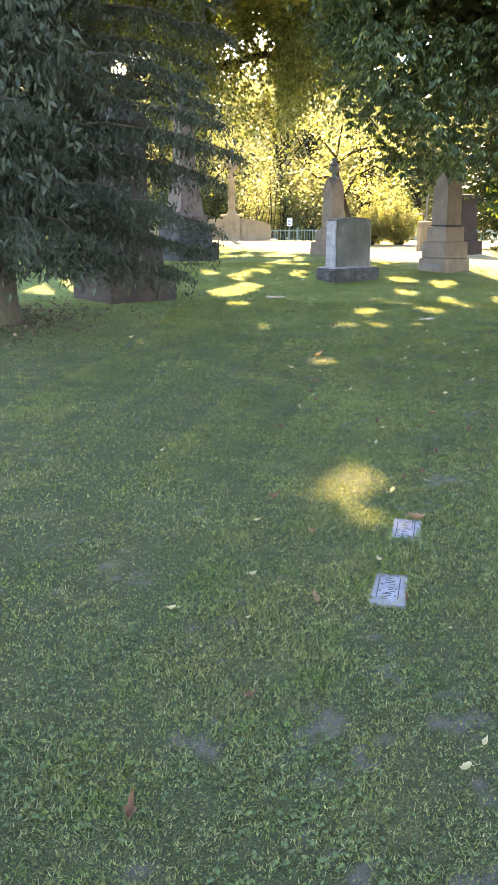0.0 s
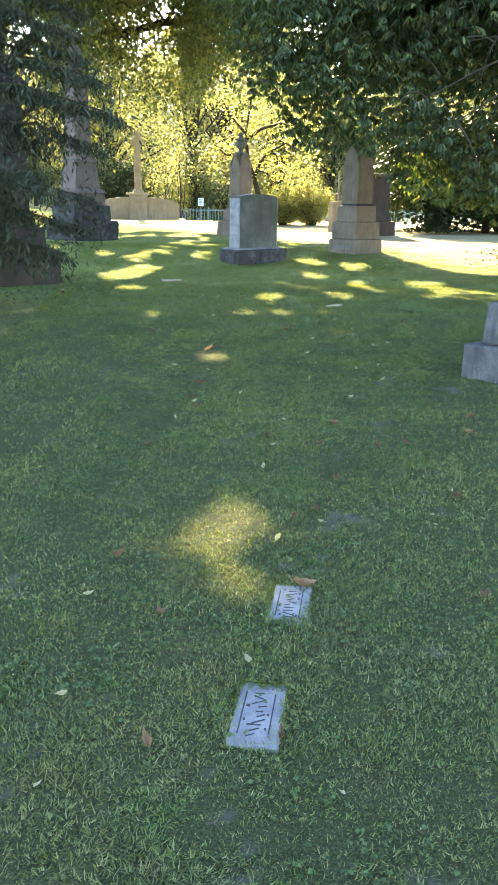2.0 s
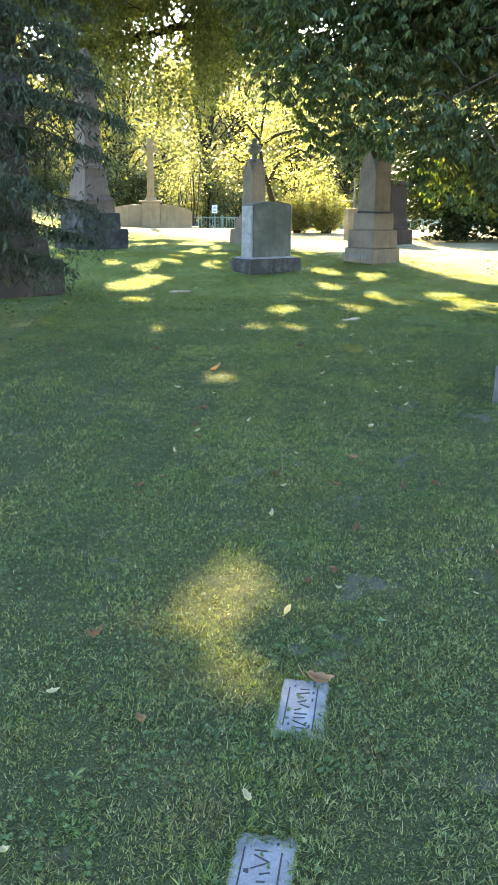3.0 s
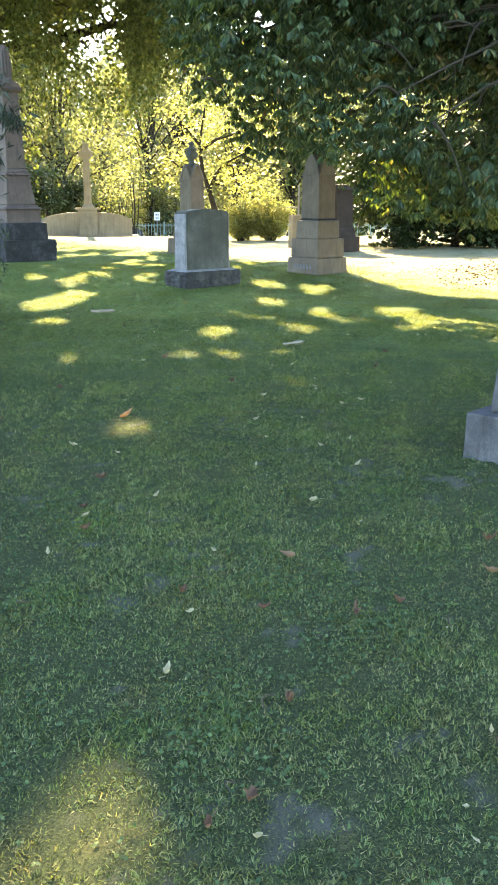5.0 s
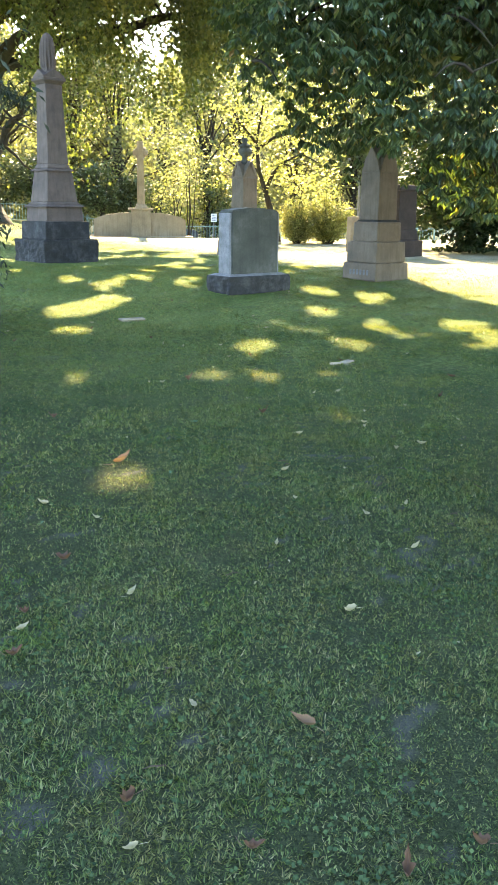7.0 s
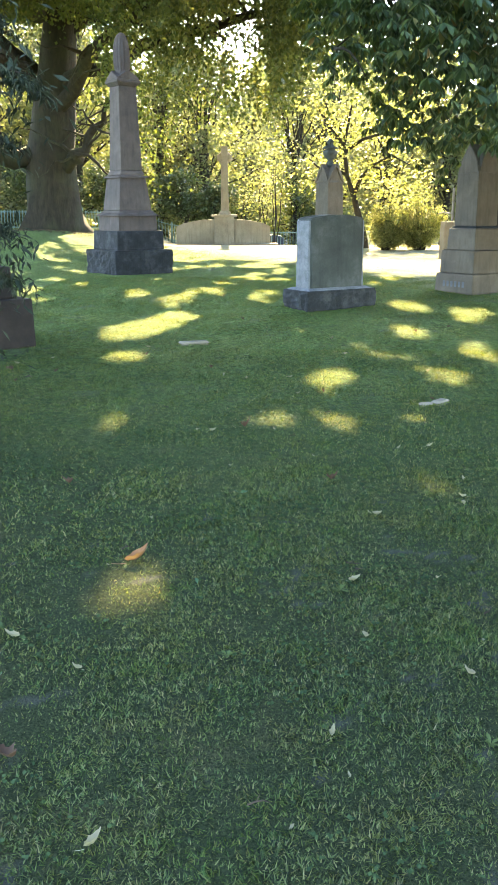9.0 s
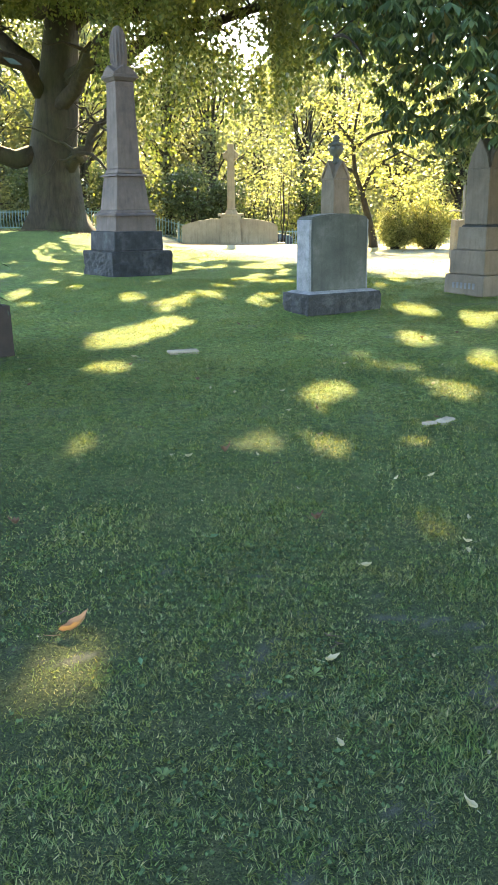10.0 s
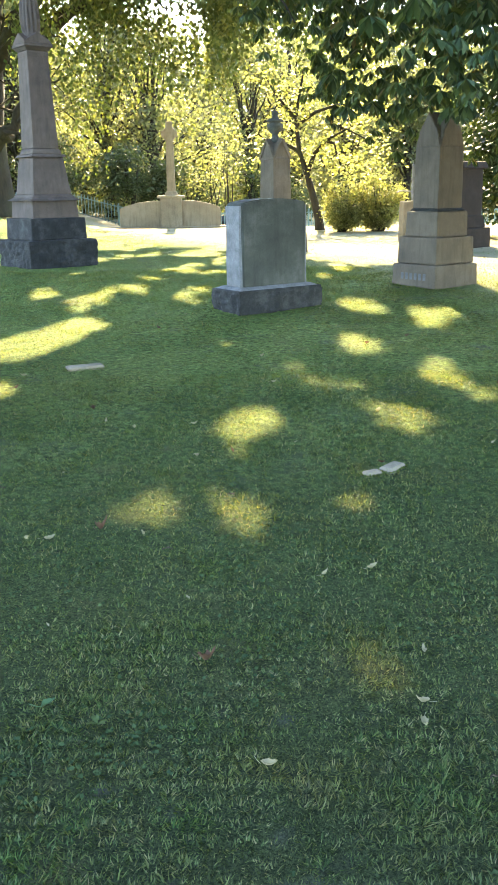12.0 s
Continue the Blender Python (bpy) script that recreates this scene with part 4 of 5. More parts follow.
def chestnut():
    """The horse chestnut: trunk beside the lawn, low boughs of big hand-shaped leaves."""
    rng = np.random.default_rng(33)
    tx, ty = 10.5, 16.5
    z = gz(tx, ty)
    t = thing("horse_chestnut_tree", tx, ty, 0, "spreading horse chestnut with low boughs of large palmate leaves", "tree", z=0, sink=0)
    bm = bmesh.new()
    tube(bm, [(0, 0, z - 0.2, 0.7), (0, 0, z + 0.3, 0.5), (0, 0, z + 2, 0.42), (-0.1, 0, z + 5, 0.36), (0, 0, z + 9, 0.2), (0, 0, z + 12, 0.06)], 14)
    part("trunk", bm, M_BARK, t, soft=True)

    def low(x, y):
        return np.interp(x, [1.2, 1.55, 1.85, 2.4, 2.55, 2.85, 3.05, 3.4, 3.8, 4.5, 5.0, 7, 12], [4.6, 3.7, 2.9, 2.7, 2.25, 1.85, 2.15, 1.75, 2.05, 1.7, 1.2, 1.0, 1.3]) + 0.1 * np.sin(x * 5.3 + y * 1.7) + 0.1 * np.sin(x * 11 + y * 4)
    centres = []
    for k in range(30):
        ex, ey = rng.uniform(1.5, 7.5), rng.uniform(12.6, 18.5)
        ez = float(low(ex, ey)) + rng.uniform(0.15, 3.2)
        a = (-0.1, 0, z + rng.uniform(2.2, 6))
        path = bend(a, (ex - tx, ey - ty, ez), -rng.uniform(0.4, 1.0), 0.075, 0.008, 10, rng, 0.08)
        bm = bmesh.new()
        tube(bm, path, 6)
        for q in path[4:]:
            e = (q[0] + rng.uniform(-0.7, 0.5), q[1] + rng.uniform(-0.8, 0.8), q[2] - rng.uniform(0.0, 0.7))
            tube(bm, bend(q[:3], e, -0.1, 0.02, 0.006, 4), 5)
        part("limb", bm, M_BARK, t, soft=True)
    n = 1250
    cx, cy = 1.35 + 9 * rng.uniform(0, 1, n) ** 1.45, rng.uniform(13.5, 18.6, n)
    cz = low(cx, cy) + 0.15 + rng.uniform(0, 1, n) * 5.8
    c = np.stack([cx, cy, cz], 1)
    # Added clumps out of view, blocking sky light from the stones' right faces.
    ex, ey = rng.uniform(5.8, 13, 180), rng.uniform(8.5, 12.6, 180)
    c = np.concatenate([c, np.stack([ex, ey, rng.uniform(1.5, 5.5, 180)], 1)])
    p = clumps(rng, c, (0.24, 0.24, 0.17), 14)
    p = p[(p[:, 2] > low(p[:, 0], p[:, 1])) & ~in_gap(p, 0.0)]
    # one low bough that hangs out into the sun
    low_bough = clumps(rng, np.column_stack([rng.uniform(4.13, 4.96, 16), rng.uniform(15.1, 15.9, 16), rng.uniform(1.27, 2.09, 16)]), (0.16, 0.16, 0.14), 9)
    p = np.concatenate([p, low_bough])
    n = len(p)
    yaw = rng.uniform(0, 2 * np.pi, n)
    size = rng.uniform(0.11, 0.18, n)
    vs, fs, off = [], [], 0
    for k, (fan, ln) in enumerate(((-2.1, 0.55), (-1.3, 0.8), (-0.6, 0.95), (0.0, 1.0), (0.6, 0.95), (1.3, 0.8), (2.1, 0.55))):
        a = yaw + fan + rng.normal(0, 0.08, n)
        droop = -(rng.uniform(0.45, 0.85, n) if k == 0 else tilt) + rng.normal(0, 0.08, n)
        tilt = -droop if k == 0 else tilt
        roll = rng.normal(0, 0.25, n)
        ca, sa, cp, sp, cr, sr = np.cos(a), np.sin(a), np.cos(droop), np.sin(droop), np.cos(roll), np.sin(roll)
        o, z0 = np.ones(n), np.zeros(n)
        rot = np.stack([ca, -sa, z0, sa, ca, z0, z0, z0, o], 1).reshape(-1, 3, 3) @ np.stack([cp, z0, -sp, z0, o, z0, sp, z0, cp], 1).reshape(-1, 3, 3) @ np.stack([o, z0, z0, z0, cr, -sr, z0, sr, cr], 1).reshape(-1, 3, 3)
        v, f = scatter(p - (tx, ty, 0), size * ln, rot, LEAFLET_V, LEAFLET_F)
        vs.append(v)
        fs.append(f + off)
        off += len(v)
    finish("leafy_boughs", fast_mesh("leafy_boughs", np.concatenate(vs), np.concatenate(fs)), M_CHEST, t, soft=False)
    n = 42000
    d = rng.normal(0, 1, (n, 3))
    d /= np.linalg.norm(d, axis=1)[:, None]
    q = d * (rng.uniform(0.2, 1, n) ** 0.4)[:, None] * (9.2, 7.5, 4.6) + (tx - 0.3, ty + 0.5, z + 8.4)
    q = np.concatenate([q, rng.uniform((1.9, 12.5, 4.8), (10.5, 22, 8.6), (28000, 3))])
    q = q[q[:, 2] > 4.6]
    q = np.concatenate([q, rng.uniform((3.6, 17.6, 3.6), (11, 21.5, 4.7), (6000, 3))])
    q = q[~in_gap(q, 0.12)]
    v, f = scatter(q - (tx, ty, 0), rng.uniform(0.25, 0.38, len(q)), turns(len(q), rng, 0.5), LEAF_V * (1, 1.3, 1))
    finish("upper_crown", fast_mesh("upper_crown", v, f), M_CHEST, t, soft=False)


def conifer():
    """The drooping conifer: whorled boughs with hanging sprays of needles."""
    rng = np.random.default_rng(41)
    tx, ty = -3.3, 11.6
    z = gz(tx, ty)
    t = thing("conifer_tree", tx, ty, 0, "dark drooping conifer with layered sprays of needles", "tree", z=0, sink=0)
    bm = bmesh.new()
    tube(bm, [(0, 0, z - 0.2, 0.34), (0, 0, z + 0.3, 0.26), (0, 0, z + 4, 0.2), (0, 0, z + 9, 0.08), (0, 0, z + 11, 0.02)], 12)
    part("trunk", bm, M_TWIG, t, soft=True)
    vs, fs, off = [], [], 0
    boughs = [((3.12, -0.5, 2.15), 0.0), ((2.75, 0.25, 0.95), 0.1), ((2.5, 0.3, 0.62), 0.1), ((2.8, -0.2, 2.75), 0.0), ((2.7, 0.5, 3.3), 0.0), ((2.4, -1.0, 1.5), 0.0), ((2.9, 0.1, 4.2), 0), ((2.2, 0.6, 1.9), 0), ((2.95, -0.4, 2.5), 0), ((2.9, -0.2, 1.85), 0), ((2.8, 0.0, 1.3), 0), ((3.0, 0.3, 3.6), 0), ((2.7, -0.3, 3.0), 0), ((3.2, 0.0, 4.6), 0), ((2.9, 0.2, 5.2), 0), ((3.0, -0.6, 3.9), 0), ((2.6, 0.3, 2.3), 0)]
    for k in range(112):
        a = rng.uniform(0, 2 * np.pi)
        h = 1.25 + 7.4 * rng.uniform(0, 1) ** 1.3
        r = (2.75 - 0.22 * h) * rng.uniform(0.7, 1.05)
        if math.cos(a) > 0.55 and h < 4:
            r *= 0.85
        boughs.append(((r * math.cos(a), r * math.sin(a), z + h - 0.25), 0.05))
    for e, sag in boughs:
        bm = bmesh.new()
        path = bend((0, 0, e[2] + 0.25), e, -0.2, 0.04, 0.006, 10, rng, 0.03)
        tube(bm, path, 5)
        part("bough", bm, M_BARK, t, soft=True)
        q = np.array([p[:3] for p in path[2:]])
        m = 150 if len(vs) < 17 * 18 else 46
        s = rng.uniform(0, 1, m)
        base = np.stack([np.interp(s * 8, np.arange(len(q)), q[:, i]) for i in range(3)], 1)
        side = rng.choice([-1, 1], m)
        axis = np.array([e[0], e[1]]) / (np.hypot(e[0], e[1]) + 1e-6)
        ln = (rng.uniform(0.14, 0.42, m) if m > 100 else rng.uniform(0.25, 0.75, m)) * (1.2 - 0.6 * s)
        ang = side * rng.uniform(0.3, 1.1, m)
        dx = axis[0] * np.cos(ang) - axis[1] * np.sin(ang)
        dy = axis[0] * np.sin(ang) + axis[1] * np.cos(ang)
        steps = 6
        for j in range(steps):
            u = (j + 1) / steps
            c = base + np.stack([dx * ln * u, dy * ln * u, -0.55 * ln * u * u - 0.03 * rng.uniform(0, 1, m)], 1)
            for w in range(3):
                v, f = scatter(c + rng.normal(0, 0.022, c.shape), rng.uniform(0.045, 0.09, m), turns(m, rng, 0.8), LEAF_V * (1, 0.3, 1))
                vs.append(v)
                fs.append(f + off)
                off += len(v)
    for e, sag in boughs[:17]:
        u = rng.uniform(0.4, 1.02, 420)
        c = np.stack([e[0] * u, e[1] * u, e[2] + 0.25 * (1 - u) + 0.8 * u * (1 - u)], 1) + rng.normal(0, 1, (420, 3)) * (0.13, 0.16, 0.11) - (0, 0, 0.1)
        v, f = scatter(c, rng.uniform(0.06, 0.12, 420), turns(420, rng, 0.8), LEAF_V * (1, 0.45, 1))
        vs.append(v)
        fs.append(f + off)
        off += len(v)
    # dense dark tufts round the trunk and along the boughs
    n = 42000
    a, h, q = rng.uniform(0, 2 * np.pi, n), rng.uniform(0.9, 8.5, n), np.sqrt(rng.uniform(0.02, 1, n))
    lump = 0.75 + 0.35 * np.sin(5 * a + 3 * h) * np.sin(4.1 * h + 2 * a)
    r = q * (2.55 - 0.22 * h) * lump
    c = np.stack([r * np.cos(a), r * np.sin(a), z + h - 0.25 * r], 1)
    v, f = scatter(c, rng.uniform(0.09, 0.17, n), turns(n, rng, 0.9), LEAF_V * (1, 0.55, 1))
    vs.append(v)
    fs.append(f + off)
    finish("needles", fast_mesh("needles", np.concatenate(vs), np.concatenate(fs)), M_NEEDLE, t, soft=False)


def broad_tree(name, x, y, tall, wide, base, count, leaf, material, seed, label, group="", spread=0.55, carve=True, dome=0.0):
    """A background tree: tapered trunk, limbs and a crown of clumped leaves."""
    rng = np.random.default_rng(seed)
    z = gz(x, y)
    t = thing(name, x, y, 0, label, "tree", group, z=0, sink=0)
    bm = bmesh.new()
    r = 0.02 * tall + 0.04
    tube(bm, [(0, 0, z - 0.2, r * 1.5), (0, 0, z + 0.4, r), (rng.normal(0, 0.2), 0, z + tall * 0.4, r * 0.7), (rng.normal(0, 0.4), 0, z + tall * 0.85, r * 0.15)], 9)
    part("trunk", bm, M_BARK, t, soft=True)
    bm = bmesh.new()
    cs = []
    k = max(14, int(tall * wide * 1.1))
    for i in range(k):
        a = rng.uniform(0, 2 * np.pi)
        u = rng.uniform(0, 1)
        hz = z + base + (tall - base) * u
        rr = wide * (0.35 + 0.65 * math.sin(math.pi * min(1, 0.2 + 0.75 * u))) * rng.uniform(0.35, 1.0) * math.sqrt(1 - dome * u * u)
        e = (rr * math.cos(a), rr * math.sin(a), hz)
        tube(bm, bend((0, 0, z + base * 0.6 + (hz - z - base * 0.6) * 0.5), e, -0.3, r * 0.3, 0.015, 5, rng, 0.1), 5)
        cs.append(e)
    part("branchwork", bm, M_BARK, t, soft=True)
    p = clumps(rng, cs, (spread, spread, spread * 0.7), count // k)
    p[:, 2] = np.maximum(p[:, 2], z + 0.15)
    w = p + (x, y, 0)
    if carve:
        p = p[~in_gap(w, 0.1)]
    v, f = scatter(p, rng.uniform(0.7, 1.3, len(p)) * leaf, turns(len(p), rng, 0.6), LEAF_V * (1, 1.35, 1))
    finish("crown", fast_mesh("crown", v, f), material, t, soft=False)
    return t


beech()
chestnut()
conifer()

# Extra trees, added to shade the ground by the beech and fill its background.
for k, (x, y) in enumerate([(-9.5, 53.5), (-14.5, 51.5), (-18, 49)]):
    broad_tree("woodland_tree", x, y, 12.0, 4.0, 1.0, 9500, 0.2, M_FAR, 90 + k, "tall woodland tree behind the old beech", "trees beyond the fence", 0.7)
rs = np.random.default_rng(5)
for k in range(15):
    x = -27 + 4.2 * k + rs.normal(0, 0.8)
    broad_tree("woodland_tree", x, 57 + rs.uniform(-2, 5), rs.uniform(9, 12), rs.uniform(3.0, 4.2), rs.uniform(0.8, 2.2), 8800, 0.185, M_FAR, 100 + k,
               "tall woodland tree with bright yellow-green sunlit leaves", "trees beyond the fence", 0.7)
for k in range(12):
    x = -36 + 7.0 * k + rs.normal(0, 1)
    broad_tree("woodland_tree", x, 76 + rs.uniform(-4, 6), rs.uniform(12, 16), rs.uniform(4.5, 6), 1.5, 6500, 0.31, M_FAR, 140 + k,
               "distant tall tree with yellow-green crown, haze put into its colour", "trees beyond the fence", 1.0)
for k in range(11):
    x = -17 + 3.1 * k + rs.normal(0, 0.5)
    if 6.5 < x < 11:
        continue
    broad_tree("understory_shrub", x, 56.0 + rs.uniform(-0.6, 1.0), rs.uniform(2.2, 3.6), rs.uniform(1.4, 2.0), 0.3, 2600, 0.15, M_UNDER if k % 2 else M_BEECH, 170 + k,
               "dense dark green shrub behind the iron fence", "shrubs behind the fence", 0.4, False)
for k, (x, y, h, w) in enumerate([(8.4, 28.4, 2.7, 1.3), (10.2, 28.2, 3.0, 1.5), (12.1, 28.0, 3.2, 1.5), (14.0, 28.4, 3.6, 1.6), (9.4, 30.6, 4.0, 1.6), (12.6, 30.8, 4.6, 1.9), (16.2, 29, 4.2, 1.9)]):
    broad_tree("evergreen_shrub", x, y, h, w, 0.1, 8500, 0.15, M_SHADE, 190 + k, "tall evergreen shrub, deep shade put into its dark leaf colour", "dark evergreen shrubs", 0.38, False)


def round_bush(x, y, tall, wide, seed):
    """A rounded bush of many fine stems fanning up from one base."""
    rng = np.random.default_rng(seed)
    t = thing("round_bush", x, y, 0, "rounded yellow-green bush of fine upright stems, lit from behind", "bush", "bushes at the lawn's edge", sink=0)
    bm = bmesh.new()
    at = []
    for k in range(95):
        a, u = rng.uniform(0, 2 * np.pi), math.sqrt(rng.uniform(0, 1))
        r = wide * u
        top = tall * (0.3 + 0.7 * math.sqrt(max(0.0, 1 - u ** 2.4))) * rng.uniform(0.55, 1.32)
        e = (r * math.cos(a), r * math.sin(a), top)
        tube(bm, bend((0.18 * e[0], 0.18 * e[1], -0.02), e, -0.12 * u, 0.009, 0.003, 5), 4)
        s = rng.uniform(0.12, 1.03, 150) ** 0.75
        at.append(np.array([0.18 * e[0], 0.18 * e[1], 0.0]) + np.column_stack([s * 0.82 * e[0], s * 0.82 * e[1], s * e[2]]) + rng.normal(0, 0.05, (150, 3)) * (0.6 + s[:, None]))
    part("stemwork", bm, M_TWIG, t, soft=True)
    p = np.concatenate(at)
    p[:, 2] = np.maximum(p[:, 2], 0.03)
    v, f = scatter(p, rng.uniform(0.035, 0.075, len(p)), turns(len(p), rng, 0.6), LEAF_V * (1, 1.2, 1))
    finish("foliage", fast_mesh("foliage", v, f), M_BUSH, t, soft=False)


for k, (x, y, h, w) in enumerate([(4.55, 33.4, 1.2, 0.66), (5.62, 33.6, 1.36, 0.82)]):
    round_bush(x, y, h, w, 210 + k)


def crooked_tree():
    """A small crooked tree with looping limbs and thin sunlit foliage."""
    rng = np.random.default_rng(61)
    x, y = 4.05, 35.2
    z = gz(x, y)
    t = thing("crooked_tree", x, y, 0, "small crooked tree with twisting limbs and thin yellow-green leaves", "tree", z=0, sink=0)
    bm = bmesh.new()
    tube(bm, [(0.05, 0, z - 0.1, 0.19), (0, 0, z + 0.3, 0.13), (-0.15, 0, z + 0.9, 0.11), (-0.35, 0, z + 1.6, 0.09), (-0.6, 0, z + 2.3, 0.07), (-0.7, 0, z + 3.2, 0.05), (-0.5, 0, z + 4.4, 0.03)], 9)
    part("trunk", bm, M_BARK, t, soft=True)
    ends = []
    for pts in ([(-0.4, 0, 1.6, 0.07), (-0.15, 0, 2.2, 0.06), (0.15, -0.1, 2.55, 0.05), (0.45, -0.1, 2.5, 0.045), (0.5, -0.1, 2.2, 0.03), (0.3, -0.1, 2.0, 0.015)], [(-0.6, 0, 2.3, 0.06), (-1.0, 0.1, 2.5, 0.05), (-1.4, 0.1, 2.45, 0.04), (-1.8, 0.2, 2.8, 0.02)],
                [(-0.7, 0, 3.0, 0.06), (-0.1, 0.2, 3.4, 0.05), (0.6, 0.2, 3.6, 0.04), (1.3, 0.3, 3.5, 0.02)], [(-0.7, 0, 3.2, 0.05), (-1.3, 0, 3.9, 0.03), (-1.6, 0, 4.4, 0.015)], [(0.15, -0.1, 2.55, 0.04), (0.8, 0, 2.9, 0.03), (1.4, 0, 2.6, 0.015)]):
        bm = bmesh.new()
        tube(bm, [(a, b, z + c, r) for a, b, c, r in pts], 7)
        part("limb", bm, M_BARK, t, soft=True)
        ends += [(a, b, z + c) for a, b, c, r in pts[2:]]
    p = clumps(rng, ends + [(rng.uniform(-1.8, 2), rng.uniform(-0.8, 1.5), z + rng.uniform(1.3, 4.6)) for _ in range(44)], (0.35, 0.3, 0.25), 48)
    v, f = scatter(p, rng.uniform(0.09, 0.15, len(p)), turns(len(p), rng, 0.5), LEAF_V * (1, 1.3, 1))
    finish("crown", fast_mesh("crown", v, f), M_BUSH, t, soft=False)


crooked_tree()


# ---- fence, sign, road and car beyond the lawn ----
def fence():
    t = thing("iron_fence", 0, 47, 0, "painted iron railing with slim upright bars along the road", "fence", z=0, sink=0)
    y = 47.0
    rail_h = 0.8
    bar = fast_mesh("bar", np.array([(sx * 0.014, sy * 0.014, z) for z in (0, 0.88) for sx, sy in ((-1, -1), (1, -1), (1, 1), (-1, 1))]), np.array([(0, 1, 5, 4), (1, 2, 6, 5), (2, 3, 7, 6), (3, 0, 4, 7), (4, 5, 6, 7), (3, 2, 1, 0)]))
    bar.materials.append(M_IRON)
    for k in range(250):
        x = -16 + 0.14 * k
        b = new("bar", bar)
        b.parent = t
        b.location = (x, 0, gz(x, y))
    for k in range(18):
        x = -16 + 2.06 * k
        p = part("post", block(0.07, 0.07, 1.0, 0.0, edge=0.008, segs=1), M_IRON, t)
        p.location = (x, 0, gz(x, y) - 0.05)
        for h in (0.12, rail_h):
            bm = bmesh.new()
            tube(bm, [(x, 0, gz(x, y) + h, 0.022), (x + 2.06, 0, gz(x + 2.06, y) + h, 0.02)], 6)
            part("rail", bm, M_IRON, t)


def sign():
    x, y = 2.43, 54.0
    z = gz(x, y)
    t = thing("notice_sign", x, y, 0, "small white notice on a thin steel post by the fence", "sign", z=z)
    part("post", lathe([(0.03, 0), (0.03, 1.72)], 10), M_STEEL, t)
    p = part("panel", block(0.32, 0.02, 0.44, 1.3, edge=0.006, segs=1), M_WHITE, t)
    p.location.y = -0.045
    for k in range(4):
        b = part("lettering", block(0.2, 0.004, 0.022, 1.38 + 0.08 * k, edge=0.001, segs=1), M_CUT, t)
        b.location.y = -0.058


def side_arm_post():
    x, y = 6.0, 30.5
    # Plain post with a side arm; no lamp or tap on it.
    t = thing("post_with_arm", x, y, 0, "thin pale post with a short side arm", "post")
    part("post", lathe([(0.035, 0), (0.035, 1.75), (0.01, 1.78)], 10), M_STEEL, t)
    bm = bmesh.new()
    tube(bm, [(0, 0, 1.1, 0.02), (-0.25, 0, 1.14, 0.02), (-0.38, 0, 1.1, 0.018)], 8)
    part("arm", bm, M_STEEL, t)


def road():
    xs = np.linspace(-60, 60, 61)
    ys = np.linspace(49.0, 55.0, 7)
    X, Y = np.meshgrid(xs, ys)
    v = np.stack([X.ravel(), Y.ravel(), height(X, Y).ravel() + 0.02], 1)
    i = (np.arange(6)[:, None] * 61 + np.arange(60)[None]).ravel()
    tagged(finish("road", fast_mesh("road", v, np.stack([i, i + 1, i + 62, i + 61], 1)), M_ROAD), "grey asphalt road beyond the fence", "road", kind="structure")


def car():
    x, y = -0.6, 49.8
    t = thing("parked_car", x, y, 0, "dark blue parked car with sun on its roof", "car", z=gz(x, y) + 0.02, sink=0)
    o = [(-2.1, 0.25), (2.1, 0.25), (2.15, 0.6), (2.0, 0.78), (1.1, 0.9), (0.5, 1.32), (0.2, 1.4), (-1.0, 1.4), (-1.3, 1.32), (-1.85, 0.92), (-2.15, 0.85)]
    part("body", prism(o, 1.7, 0.05), M_CAR, t)
    w = part("window", prism([(-1.6, 0.92), (0.95, 0.92), (0.45, 1.26), (0.15, 1.33), (-0.95, 1.33), (-1.22, 1.26)], 1.72, 0.01), M_GLASS, t, "dark side glass")
    for sx in (-1.3, 1.35):
        for sy in (-0.78, 0.78):
            q = part("wheel", lathe([(0.2, -0.1), (0.31, -0.1), (0.33, -0.06), (0.33, 0.06), (0.31, 0.1), (0.2, 0.1)], 20), M_TYRE, t)
            q.location, q.rotation_euler = (sx, sy, 0.33), (radians(90), 0, 0)
            part("rim", lathe([(0.2, -0.08), (0.17, -0.05), (0.17, 0.05), (0.2, 0.08)], 14), M_STEEL, q)


for k, (x, y, h, w) in enumerate([(-11.5, 41, 3.0, 1.6), (-8.9, 43, 2.8, 1.5), (-5.6, 44, 2.6, 1.3), (-3.0, 45.2, 3.2, 1.2), (-13.5, 39, 3.4, 1.8), (-1.6, 45.6, 2.6, 0.9)]):
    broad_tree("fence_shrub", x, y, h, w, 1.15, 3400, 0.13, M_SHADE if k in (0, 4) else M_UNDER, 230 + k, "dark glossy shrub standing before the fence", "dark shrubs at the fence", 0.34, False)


def sapling(x, y, tall, seed):
    """A thin bare-stemmed sapling, forked low."""
    rng = np.random.default_rng(seed)
    t = thing("thin_sapling", x, y, 0, "thin bare-stemmed sapling behind the memorial wall", "sapling", "saplings behind the wall")
    for k in range(4):
        bm = bmesh.new()
        tube(bm, bend((rng.normal(0, 0.08), 0, 0), (rng.normal(0, 0.5), rng.normal(0, 0.3), tall * rng.uniform(0.7, 1)), 0.0, 0.03, 0.006, 6, rng, 0.04), 5)
        part("stem", bm, M_BARK, t, soft=True)
    p = clumps(rng, rng.normal(0, 1, (14, 3)) * (0.45, 0.3, 0.7) + (0, 0, tall * 0.8), (0.2, 0.2, 0.2), 22)
    v, f = scatter(p, rng.uniform(0.07, 0.13, len(p)), turns(len(p), rng, 0.5), LEAF_V * (1, 1.3, 1))
    finish("crown", fast_mesh("crown", v, f), M_BUSH, t, soft=False)


